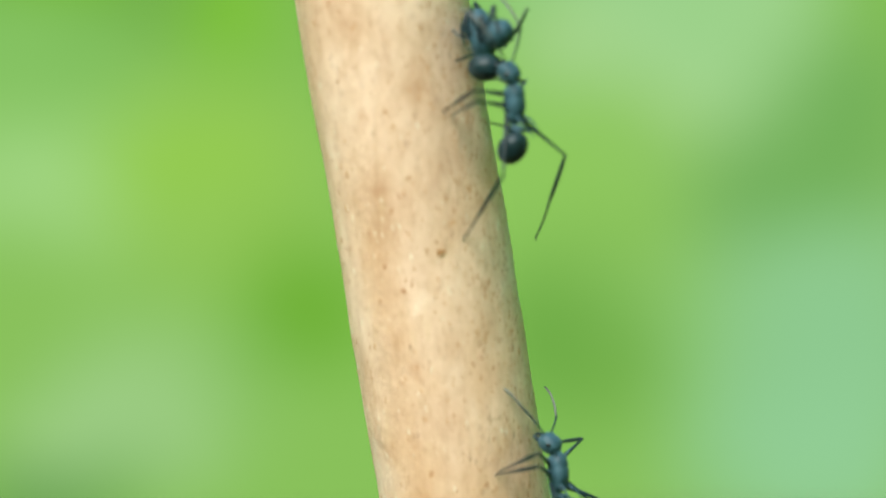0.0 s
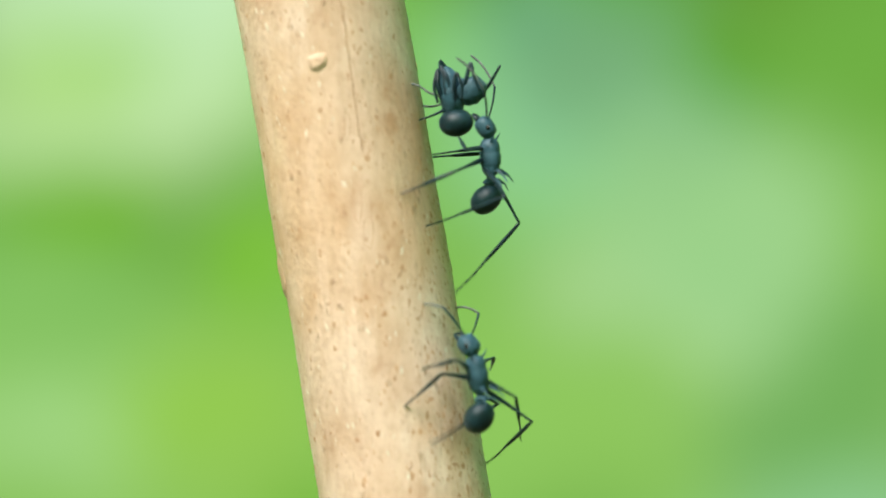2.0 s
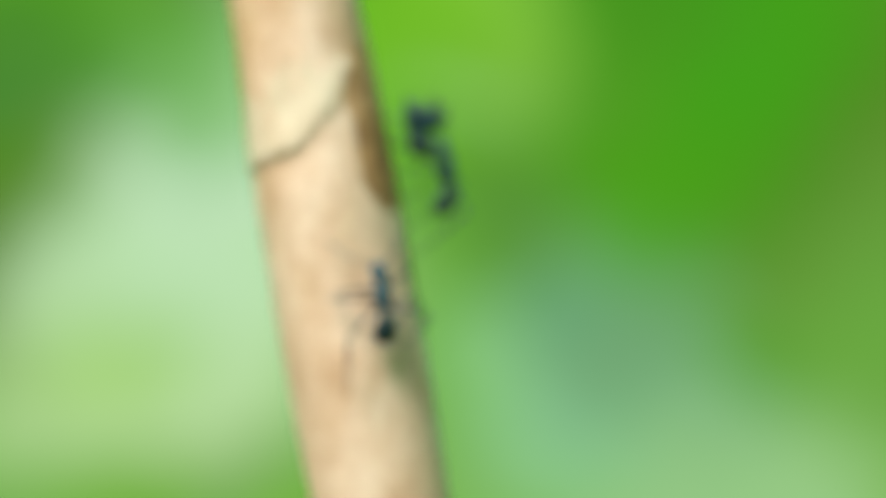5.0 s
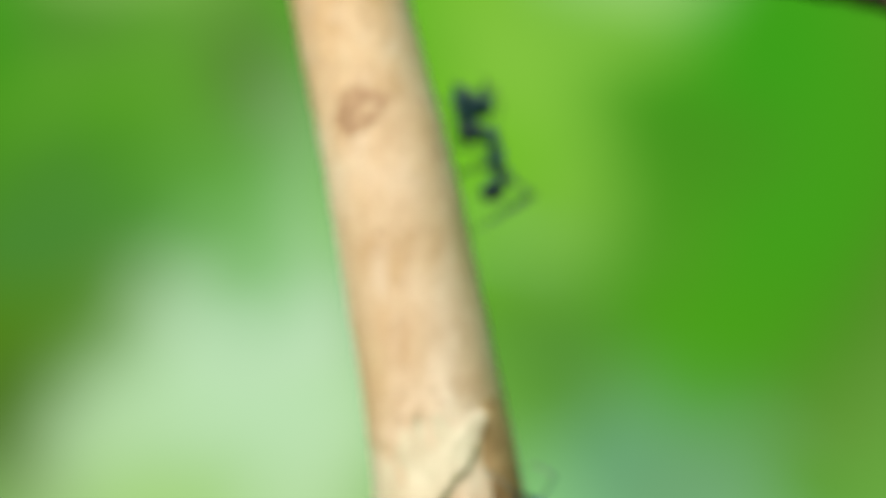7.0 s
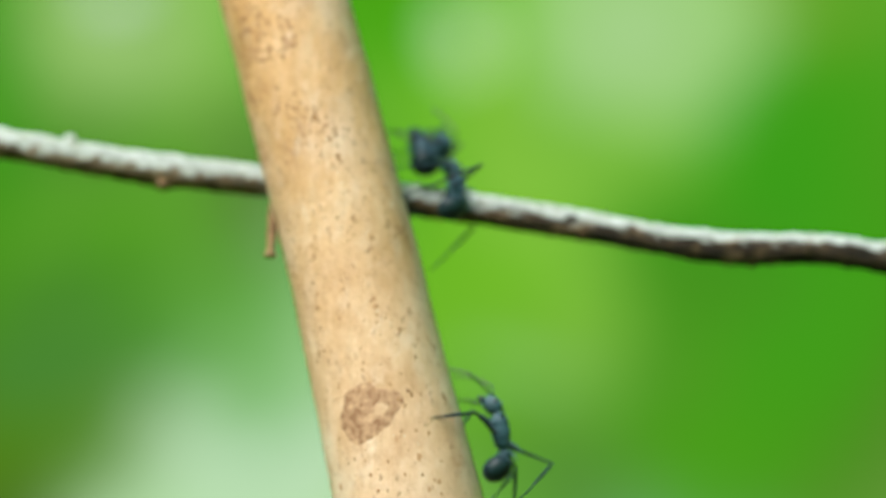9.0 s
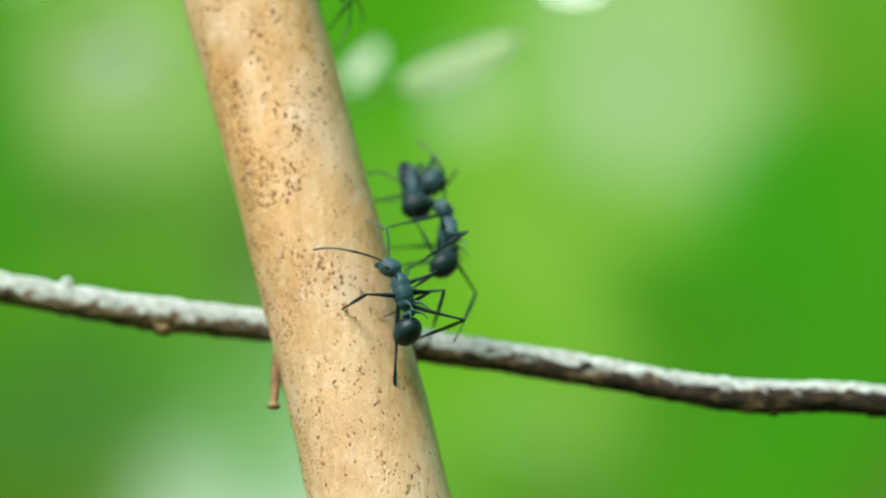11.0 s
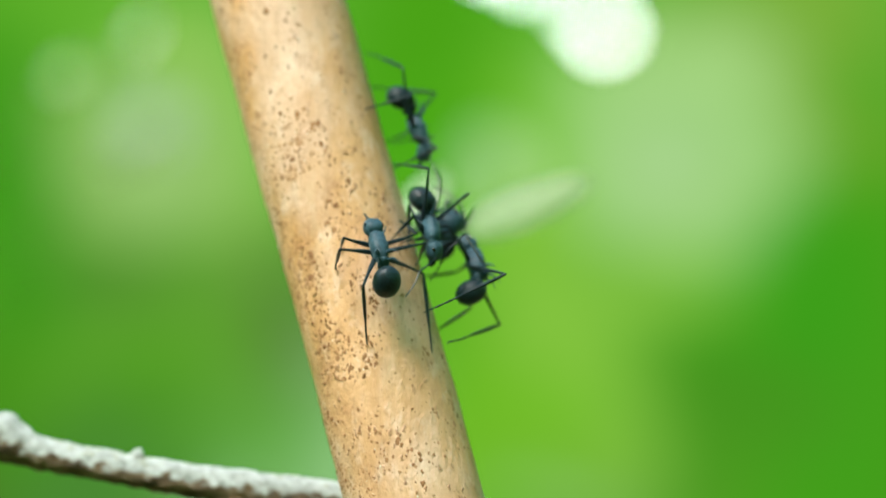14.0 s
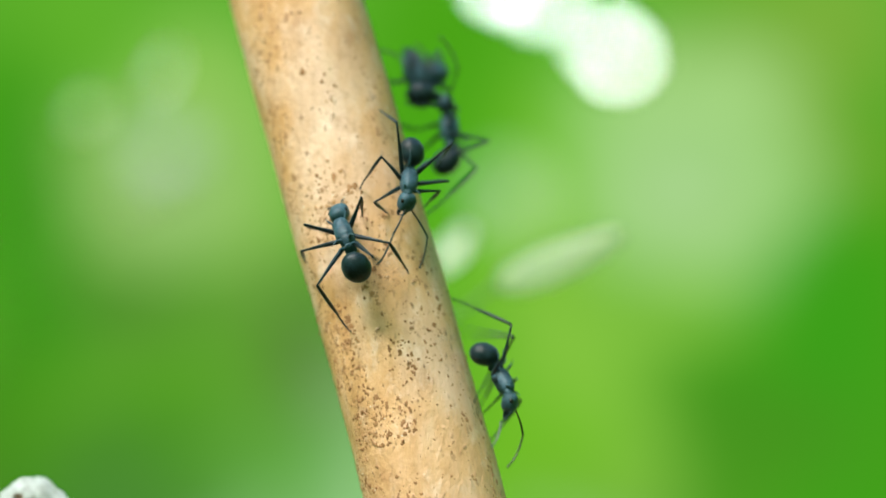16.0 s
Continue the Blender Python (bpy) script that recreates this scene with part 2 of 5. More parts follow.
    glow_patches(k, [
        (0.60, 2.61, 0.28, 0.22, "76ab2b"),
        (-0.93, 2.55, 0.23, 0.32, "389a04"),
        (-0.66, 2.48, 0.22, 0.28, "a0d564"),
        (0.32, 2.48, 0.21, 0.22, "aae488"),
        (0.53, 2.78, 0.28, 0.23, "80b53a"),
        (-0.71, 2.07, 0.26, 0.26, "62b026"),
        (-0.69, 1.93, 0.20, 0.16, "3a8808"),
        (-0.15, 2.80, 0.25, 0.25, "49a604"),
        (-0.84, 2.78, 0.22, 0.16, "64b728"),
        (-0.82, 1.48, 0.15, 0.23, "4c741c"),
        (-0.71, 2.24, 0.22, 0.13, "54922c"),
        (0.15, 1.58, 0.16, 0.16, "569434"),
    ])
    glow_patches(k, [
        (0.37, 1.80, 0.16, 0.21, "4f9c1c"),
        (0.30, 1.42, 0.12, 0.08, "6aa878"),
        (0.64, 1.35, 0.14, 0.09, "5ca030"),
        (-0.78, 1.91, 0.12, 0.16, "4a8c2a"),
        (0.21, 1.81, 0.16, 0.09, "78b646"),
        (-0.51, 2.02, 0.16, 0.12, "62a233"),
        (-0.58, 2.22, 0.14, 0.13, "62a530"),
        (-0.71, 1.81, 0.18, 0.08, "4a8a32"),
        (-0.42, 1.80, 0.13, 0.05, "84bc70"),
        (0.58, 2.10, 0.15, 0.24, "46a618"),
        (0.68, 2.61, 0.11, 0.12, "54ac22"),
        (0.15, 2.16, 0.18, 0.15, "8acc40"),
        (0.28, 2.00, 0.11, 0.15, "92cf4c"),
        (0.08, 1.82, 0.12, 0.06, "90cc74"),
    ])
    glow_patches(k, [
        (0.31, 2.46, 0.12, 0.12, "aadb84"),
        (0.24, 2.03, 0.18, 0.13, "86c93e"),
        (0.59, 2.17, 0.12, 0.24, "38a20c"),
        (-0.92, 2.37, 0.09, 0.25, "3e9a14"),
        (-0.47, 1.99, 0.13, 0.08, "5ea53a"),
        (0.33, 2.45, 0.12, 0.12, "9cd46e"),
    ])
    glow_patches(k, [
        (-0.53, 1.05, 0.15, 0.11, "70b228"),
        (0.10, 1.31, 0.13, 0.13, "8ccc80"),
        (-0.22, 0.98, 0.11, 0.14, "7cc030"),
        (-0.35, 0.67, 0.16, 0.11, "92c84c"),
        (-0.56, 1.34, 0.16, 0.12, "a8d684"),
        (-0.61, 1.32, 0.15, 0.08, "aedb80"),
        (0.03, 2.32, 0.13, 0.12, "84c638"),
        (0.33, 2.22, 0.13, 0.13, "86c842"),
        (0.04, 2.16, 0.13, 0.15, "88c93e"),
        (0.13, 1.88, 0.20, 0.07, "7cbc3a"),
        (-0.46, 1.93, 0.27, 0.14, "62a83e"),
        (0.35, 2.63, 0.17, 0.16, "b2e08c"),
        (0.30, 2.46, 0.22, 0.13, "a6d782"),
        (0.46, 2.01, 0.23, 0.14, "459616"),
        (-0.50, 1.76, 0.16, 0.06, "7ab866"),
    ])
    # round discs of blurred light, painted with firmer edges
    glow_patches(k, [
        (-0.681, 2.483, 0.145, 0.151, "90c460"),
        (-0.681, 2.483, 0.097, 0.097, "9ecb74"),
        (0.318, 2.477, 0.151, 0.151, "a2d67c"),
        (0.307, 2.477, 0.102, 0.102, "acda8e"),
    ], 0.25, k.c)
    # two pale glints painted into the foliage
    glow_patches(k, [
        (-0.72, 2.52, 0.04, 0.03, "d0e6d8"),
        (-0.06, 2.46, 0.05, 0.07, "c8ecb0"),
    ], 0.45)
    c = k.sum
    # gaps of sky, painted as tiny glowing spots that defocus spreads into discs
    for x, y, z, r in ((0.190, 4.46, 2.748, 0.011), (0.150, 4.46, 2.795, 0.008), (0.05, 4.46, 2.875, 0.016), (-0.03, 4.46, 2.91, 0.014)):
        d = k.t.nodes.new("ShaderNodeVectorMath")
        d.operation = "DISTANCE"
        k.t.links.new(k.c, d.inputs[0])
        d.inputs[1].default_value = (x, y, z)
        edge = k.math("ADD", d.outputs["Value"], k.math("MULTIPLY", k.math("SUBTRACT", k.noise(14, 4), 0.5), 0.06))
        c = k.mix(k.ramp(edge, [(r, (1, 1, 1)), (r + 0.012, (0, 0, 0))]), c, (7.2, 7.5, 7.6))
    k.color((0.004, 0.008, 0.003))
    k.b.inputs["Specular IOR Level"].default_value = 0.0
    # the foliage's sunlight and shade are emitted from here, not lit
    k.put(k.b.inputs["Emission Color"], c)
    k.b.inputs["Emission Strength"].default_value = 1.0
    return k.m


M_STEM = stem_bark()
M_LENT = plain_stained("lenticel_cork", (0.22, 0.095, 0.040), (0.49, 0.27, 0.125), 700, 0.8)
M_STREAK = plain_stained("bark_streak", (0.34, 0.155, 0.07), (0.58, 0.34, 0.19), 900, 0.7)
M_STUB = plain_stained("stub_wood", (0.16, 0.085, 0.04), (0.36, 0.23, 0.12), 900, 0.7)
M_FLAKE = plain_stained("pale_flake", (0.62, 0.55, 0.42), (0.82, 0.78, 0.68), 1200, 0.6)
M_SHEATH = plain_stained("dry_leaf_sheath", (0.56, 0.435, 0.31), (0.70, 0.59, 0.455), 300, 0.6, 0.0001)
M_SCAR = plain_stained("red_brown_scar", (0.27, 0.12, 0.06), (0.66, 0.43, 0.27), 1900, 0.75, 0.0002)
M_TANSTAIN = plain_stained("light_brown_stain", (0.30, 0.155, 0.065), (0.55, 0.34, 0.18), 500, 0.7, 0.0001)
M_STAIN = plain_stained("brown_stain", (0.16, 0.075, 0.028), (0.40, 0.23, 0.10), 500, 0.7, 0.0001)
M_BODY = cuticle("black_cuticle", (0.016, 0.044, 0.060), (0.036, 0.095, 0.128), 0.50)
M_GASTER = cuticle("black_gaster_cuticle", (0.005, 0.015, 0.019), (0.012, 0.036, 0.046), 0.44)
M_LEG = cuticle("black_leg_cuticle", (0.003, 0.010, 0.014), (0.009, 0.025, 0.034), 0.40)
M_TIP = cuticle("grey_antenna_cuticle", (0.05, 0.06, 0.06), (0.14, 0.15, 0.145), 0.5)
M_EYE = plain_stained("eye_black", (0.004, 0.004, 0.005), (0.008, 0.008, 0.01), 3000, 0.12, 0.00001, 0.6)
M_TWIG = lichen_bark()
M_LICHEN = plain_stained("pale_lichen", (0.34, 0.38, 0.32), (0.62, 0.67, 0.60), 1200, 0.9, 0.0002)
M_WOOD = plain_stained("brown_bark", (0.05, 0.035, 0.02), (0.14, 0.10, 0.06), 60, 0.85, 0.002)
M_GROUND = plain_stained("leaf_litter_soil", (0.035, 0.026, 0.015), (0.10, 0.075, 0.04), 14, 0.95, 0.01)
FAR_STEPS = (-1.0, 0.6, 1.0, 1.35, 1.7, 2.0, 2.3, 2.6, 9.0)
M_FAR = [glowing_foliage(a, b) for a, b in zip(FAR_STEPS, FAR_STEPS[1:])]
M_LEAF = {
    "pale": leaf_mat("pale_green_leaf", (0.17, 0.32, 0.07), (0.24, 0.42, 0.11)),
    # lit copies of the leaf: sunlight and sky glare whitened into the base colour
    "bright": leaf_mat("sun_tinted_leaf", (0.46, 0.62, 0.34), (0.58, 0.74, 0.46)),
    "glare": leaf_mat("glare_tinted_leaf", (0.66, 0.78, 0.62), (0.78, 0.88, 0.74)),
}


# ---- mesh helpers ----
def part(name, bm, material, parent=None, label=""):
    """Links a bmesh as one mesh object under a thing or a part."""
    me = bpy.data.meshes.new(name)
    bm.to_mesh(me)
    bm.free()
    for p in me.polygons:
        p.use_smooth = True
    me.materials.append(material)
    ob = new(name, me)
    if parent:
        ob.parent = parent
    if label:
        ob["label"] = label
    return ob


def tube(bm, points, radii, seg=10, wobble=0.0, freq=300.0):
    """A capped tube along points, with one radius a point."""
    pts = [Vector(p) for p in points]
    rings = []
    side = None
    for i, p in enumerate(pts):
        d = (pts[min(i + 1, len(pts) - 1)] - pts[max(i - 1, 0)]).normalized()
        if side is None:
            side = d.orthogonal().normalized()
        side = (side - d * side.dot(d)).normalized()
        up = d.cross(side)
        ring = []
        for k in range(seg):
            a = 2 * math.pi * k / seg
            n = side * math.cos(a) + up * math.sin(a)
            r = radii[i]
            if wobble:
                r *= 1 + wobble * noise.noise((p + n * r) * freq)
            ring.append(bm.verts.new(p + n * r))
        rings.append(ring)
    for a, b in zip(rings, rings[1:]):
        for k in range(seg):
            bm.faces.new((a[k], a[(k + 1) % seg], b[(k + 1) % seg], b[k]))
    bm.faces.new(rings[0][::-1])
    bm.faces.new(rings[-1])
    return bm


def blob(bm, centre, size, u=18, v=12, shape=None, tilt=0.0):
    """An ellipsoid round centre; shape(direction) gives a factor for the radius."""
    c = Vector(centre)
    turn = Matrix.Rotation(radians(tilt), 3, "Y")
    rows = []
    for j in range(1, v):
        th = math.pi * j / v
        row = []
        for i in range(u):
            a = 2 * math.pi * i / u
            d = Vector((math.cos(th), math.sin(th) * math.cos(a), math.sin(th) * math.sin(a)))
            k = shape(d) if shape else 1.0
            row.append(bm.verts.new(c + turn @ Vector((d.x * size[0], d.y * size[1], d.z * size[2])) * k))
        rows.append(row)
    ends = []
    for d in (Vector((1, 0, 0)), Vector((-1, 0, 0))):
        k = shape(d) if shape else 1.0
        ends.append(bm.verts.new(c + turn @ Vector((d.x * size[0], 0, 0)) * k))
    for a, b in zip(rows, rows[1:]):
        for i in range(u):
            bm.faces.new((a[i], a[(i + 1) % u], b[(i + 1) % u], b[i]))
    for i in range(u):
        bm.faces.new((ends[0], rows[0][(i + 1) % u], rows[0][i]))
        bm.faces.new((ends[1], rows[-1][i], rows[-1][(i + 1) % u]))
    return bm


def bent(points, n=8):
    """A smooth path through points."""
    p = [Vector(q) for q in points]
    p = [p[0] * 2 - p[1]] + p + [p[-1] * 2 - p[-2]]
    out = []
    for i in range(1, len(p) - 2):
        for k in range(n):
            t = k / n
            out.append(0.5 * (2 * p[i] + (p[i + 1] - p[i - 1]) * t + (2 * p[i - 1] - 5 * p[i] + 4 * p[i + 1] - p[i + 2]) * t * t + (3 * p[i] - p[i - 1] - 3 * p[i + 1] + p[i + 2]) * t ** 3))
    out.append(p[-2])
    return out


# ---- the stem's line: lean in degrees and radius in mm along its length ----
LEAN_S = [-1.2, 0.0, 0.02, 0.07, 0.10, 0.12, 0.13, 0.14, 0.15, 0.16, 0.17, 0.18, 0.19, 0.20, 0.7]
LEAN_A = [9.2, 9.2, 9.73, 9.8, 10.0, 10.19, 10.47, 11.65, 12.97, 13.93, 14.6, 15.0, 15.6, 15.7, 15.7]
RAD_S = [-1.2, 0.0, 0.05, 0.07, 0.0925, 0.105, 0.1175, 0.13, 0.14, 0.15, 0.16, 0.18, 0.215, 0.6]
RAD_R = [7.0, 6.37, 6.32, 6.22, 6.7, 6.65, 6.4, 6.1, 5.9, 5.55, 5.35, 5.25, 5.28, 5.2]
_s = np.arange(-1.06, 0.62, 0.0005)
_a = np.radians(np.interp(_s, LEAN_S, LEAN_A))
_x = -np.cumsum(np.sin(_a)) * 0.0005
_z = np.cumsum(np.cos(_a)) * 0.0005
_i = int(np.argmin(abs(_s)))
_x, _z = _x - _x[_i], _z - _z[_i] + 1.0


def lean(s):
    return radians(float(np.interp(s, LEAN_S, LEAN_A)))


def radius(s):
    return float(np.interp(s, RAD_S, RAD_R)) * MM


def axis(s):
    return Vector((float(np.interp(s, _s, _x)), 0.0, float(np.interp(s, _s, _z))))


def outward(s, phi):
    """The direction away from the stem; phi 0 faces -y, 90 faces +x."""
    a, p = lean(s), radians(phi)
    return Vector((math.sin(p) * math.cos(a), -math.cos(p), math.sin(p) * math.sin(a)))


def bark(s, phi, off=0.0):
    n = outward(s, phi)
    p = axis(s) + n * radius(s)
    wave = 0.16 * noise.noise(p * 90) + 0.07 * noise.noise(p * 260) + 0.025 * noise.noise(p * 900)
    node = 0.22 * math.exp(-((s - 0.1085) / 0.004) ** 2)
    return p + n * (wave + node + off) * MM


def stem():
    bm = bmesh.new()
    seg = 72
    cuts = list(np.arange(-1.02, -0.05, 0.02)) + list(np.arange(-0.05, 0.25, 0.0008)) + list(np.arange(0.25, 0.6, 0.02))
    rings = [[bm.verts.new(bark(s, 360 * k / seg)) for k in range(seg)] for s in cuts]
    for a, b in zip(rings, rings[1:]):
        for k in range(seg):
            bm.faces.new((a[k], a[(k + 1) % seg], b[(k + 1) % seg], b[k]))
    bm.faces.new(rings[-1])
    bm.faces.new(rings[0][::-1])
    st = part("plant_stem", bm, M_STEM)
    tagged(st, "smooth tan dry plant stem with brown specks, rising from the ground", "plant stem")
    return st


def dots(bm, count, s0, s1, lo, hi, high, rng, long=1.3, cluster=0.0, about=None):
    """Small cork bumps sitting on the bark, scattered, in clusters or thickest about s and phi with their spreads."""
    while count > 0:
        s, phi, r = rng.uniform(s0, s1), rng.uniform(-115, 115), lo + (hi - lo) * rng.random() ** 1.6
        if about:
            s, phi = rng.gauss(about[0], about[2]), rng.gauss(about[1], about[3])
            if not s0 < s < s1:
                continue
        near = noise.noise(Vector((s * 190, phi * 0.028, 7.0))) + 0.25 * noise.noise(Vector((s * 600, phi * 0.08, 3.0)))
        if near < cluster * rng.uniform(0.2, 1.0) + (0.0022 * phi if cluster else -9):
            continue
        count -= 1
        r *= MM
        n = outward(s, phi)
        c = bark(s, phi, 0.004)
        e1 = Vector((-math.sin(lean(s)), 0, math.cos(lean(s))))
        e2 = n.cross(e1)
        a = rng.uniform(-0.35, 0.35)
        e1, e2 = e1 * math.cos(a) + e2 * math.sin(a), e2 * math.cos(a) - e1 * math.sin(a)
        k, stretch = 9, rng.uniform(0.7, 1.3) * long
        ring = []
        for i in range(k):
            a = 2 * math.pi * i / k
            w = rng.uniform(0.35, 1.5) * r
            ring.append(bm.verts.new(c + e1 * (math.cos(a) * w * stretch) + e2 * (math.sin(a) * w) - n * (0.012 * MM + w * w * 90)))
        top = bm.verts.new(c + n * (high * rng.uniform(0.6, 1.3) * r + 0.01 * MM))
        for i in range(k):
            bm.faces.new((ring[i], ring[(i + 1) % k], top))


def stem_details(st):
    rng = random.Random(4)
    bm = bmesh.new()
    dots(bm, 330, 0.095, 0.140, 0.04, 0.15, 0.4, rng, 1.4, 0.0)
    # dark dots painted for the shaded crevices along the sheath's top edge
    dots(bm, 60, 0.1190, 0.1235, 0.08, 0.24, 0.6, rng, 0.8)
    dots(bm, 300, 0.135, 0.165, 0.05, 0.17, 0.5, rng, 1.4, 0.0)
    dots(bm, 650, 0.150, 0.225, 0.035, 0.13, 0.6, rng, 1.2, -0.1)
    dots(bm, 1000, 0.165, 0.225, 0.035, 0.165, 0.6, rng, 1.2, 0.10, (0.187, -32, 0.010, 26))
    dots(bm, 380, 0.170, 0.225, 0.035, 0.12, 0.6, rng, 1.2, 0.0, (0.186, 22, 0.008, 26))
    dots(bm, 500, 0.150, 0.180, 0.035, 0.12, 0.6, rng, 1.2, 0.0, (0.168, -62, 0.009, 14))
    dots(bm, 120, 0.165, 0.225, 0.10, 0.24, 0.3, rng, 1.2, -0.1, (0.188, -5, 0.010, 34))
    dots(bm, 150, 0.150, 0.225, 0.07, 0.24, 0.4, rng, 1.3, -0.15)
    tagged(part("bark_speckle", bm, M_LENT, st, "small brown corky specks in the bark, some painted as dark crevices"), kind="stuff")
    bm = bmesh.new()
    dots(bm, 1900, -0.03, 0.100, 0.03, 0.11, 0.4, rng, 1.9, 0.0)
    dots(bm, 480, -0.03, 0.125, 0.05, 0.20, 0.3, rng, 1.4)
    dots(bm, 1300, -0.03, 0.10, 0.04, 0.13, 0.4, rng, 1.6, 0.0, (0.010, 52, 0.026, 18))
    dots(bm, 350, -0.03, 0.10, 0.04, 0.14, 0.4, rng, 1.7, 0.0, (0.035, 38, 0.014, 24))
    dots(bm, 90, -0.03, 0.10, 0.08, 0.22, 0.3, rng, 1.1, 0.0, (0.02, 22, 0.030, 24))
    dots(bm, 300, 0.135, 0.225, 0.05, 0.20, 0.3, rng, 1.5, 0.3)
    tagged(part("bark_streak", bm, M_STREAK, st, "faint light brown streaks in the bark"), kind="stuff")
    bm = bmesh.new()
    dots(bm, 700, -0.03, 0.10, 0.03, 0.11, 0.5, rng, 2.4, 0.0)
    dots(bm, 420, 0.125, 0.225, 0.03, 0.09, 0.4, rng, 1.4, 0.3)
    tagged(part("bark_flake", bm, M_FLAKE, st, "tiny pale flakes of bark"), kind="stuff")

    # the torn sheath at the node
    bm = bmesh.new()
    nu, nv = 44, 12
    grid = {}
    for side in (0, 1):
        for i in range(nu + 1):
            phi = -100 + 141 * i / nu
            low = float(np.interp(phi, [-100, -70, -18, 12, 34, 41], [0.1118, 0.1118, 0.1124, 0.1152, 0.1187, 0.1200]))
            low += 0.0007 * noise.noise(Vector((phi * 0.10, 0, 3))) + 0.0003 * noise.noise(Vector((phi * 0.4, 0, 3)))
            top = float(np.interp(phi, [-100, -20, 12, 34, 41], [0.1190, 0.1200, 0.1212, 0.1213, 0.1206]))
            top += 0.0026 * noise.noise(Vector((phi * 0.09, 5, 3)))
            for j in range(nv + 1):
                f = j / nv
                lift = -0.02 + 0.26 * (1 - f) ** 1.3 + 0.20 * noise.noise(Vector((phi * 0.09, f * 3, 1)))
                grid[side, i, j] = bm.verts.new(bark(low + (top - low) * f, phi, lift - 0.10 * side))
    for i in range(nu):
        for j in range(nv):
            bm.faces.new((grid[0, i, j], grid[0, i + 1, j], grid[0, i + 1, j + 1], grid[0, i, j + 1]))
            bm.faces.new((grid[1, i, j + 1], grid[1, i + 1, j + 1], grid[1, i + 1, j], grid[1, i, j]))
    for i in range(nu):
        for j in (0, nv):
            bm.faces.new((grid[0, i, j], grid[1, i, j], grid[1, i + 1, j], grid[0, i + 1, j]))
    part("torn_leaf_sheath", bm, M_SHEATH, st, "torn cream dry leaf sheath peeling at a node")

    def patch(name, s, phi, rs, rp, high, material, label, dent=0.0, seed=0):
        bm = bmesh.new()
        rows = []
        for j in range(1, 7):
            row = []
            for i in range(36):
                a = 2 * math.pi * i / 36
                e = 1 + 0.28 * noise.noise(Vector((math.cos(a) * 1.6, math.sin(a) * 1.6, seed)))
                e -= dent * max(0, math.cos(a + 1.05)) ** 3
                f = j / 6
                h = high * (1 - f ** 4) * (0.7 + 0.5 * noise.noise(Vector((f * 4, math.cos(a) * 2, seed + 2))))
                row.append(bm.verts.new(bark(s + rs * f * e * math.sin(a), phi + rp * f * e * math.cos(a), h - (0.03 if j == 6 else 0))))
            rows.append(row)
        mid = bm.verts.new(bark(s, phi, high * 0.7))
        for i in range(36):
            bm.faces.new((mid, rows[0][i], rows[0][(i + 1) % 36]))
        for a, b in zip(rows, rows[1:]):
            for i in range(36):
                bm.faces.new((a[i], b[i], b[(i + 1) % 36], a[(i + 1) % 36]))
        part(name, bm, material, st, label)

    patch("leaf_scar", 0.1485, -15, 0.0026, 30, 0.06, M_SCAR, "round red-brown leaf scar", 0.35, 2)
    patch("scar_pit", 0.1487, -5, 0.0007, 8, 0.09, M_STEM, "pale pit in the scar", 0.2, 5)
    patch("knot", 0.0598, -8, 0.0008, 7, 0.30, M_STEM, "small pale bud knot", 0.3, 7)
    patch("knot", 0.0446, -84, 0.0018, 10, 0.2, M_STEM, "", 0.0, 9)
    patch("knot", 0.0002, 10, 0.0003, 3, 0.15, M_LENT, "", 0.0, 11)
    patch("stain", 0.1174, 54, 0.0046, 25, 0.05, M_TANSTAIN, "light brown stain beside the torn sheath", 0.0, 17)
    patch("stain", 0.1112, 56, 0.0062, 28, 0.06, M_STAIN, "brown weathered stain below the node", 0.0, 13)

    for s0, phi0, long, wide in ((0.0548, 4, 0.9, 0.22), (0.0492, 2, 1.5, 0.3), (0.0470, 6, 1.2, 0.35), (0.0530, 14, 0.8, 0.2), (0.0210, -4, 1.1, 0.25)):
        bm = bmesh.new()
        loop = [bark(s0 + long * MM * math.cos(a), phi0 + 57.3 * wide / 6.1 * math.sin(a) + 1.5 * math.cos(a), 0.01) for a in [2 * math.pi * i / 26 for i in range(24)]]
        tube(bm, loop, [0.02 * MM] * 24, 6)
        part("crack", bm, M_STREAK, st, "fine dark lens-shaped crack")
    bm = bmesh.new()
    tube(bm, [bark(0.0655 - 0.0125 * i / 40, 15 - 4 * i / 40 + 1.3 * noise.noise(Vector((i * 0.3, 0, 0))), 0.01) for i in range(41)], [0.035 * MM] * 41, 6)
    part("crack", bm, M_LENT, st, "fine dark crack along the grain")

    bm = bmesh.new()
    p = bark(0.1672, -88)
    d = Vector((-0.05, -0.08, -1)).normalized()
    tube(bm, bent([p + Vector((0.0007, 0.0002, 0.0012)), p + Vector((0.0001, 0, 0.0003)), p + d * 0.0016, p + d * 0.0031, p + d * 0.0037]), [0.52 * MM] * 8 + [0.40 * MM] * 10 + [0.36 * MM] * 8 + [0.56 * MM] * 5 + [0.46 * MM, 0.25 * MM], 12, 0.25, 900)
    part("stub", bm, M_STUB, st, "short brown petiole stub")


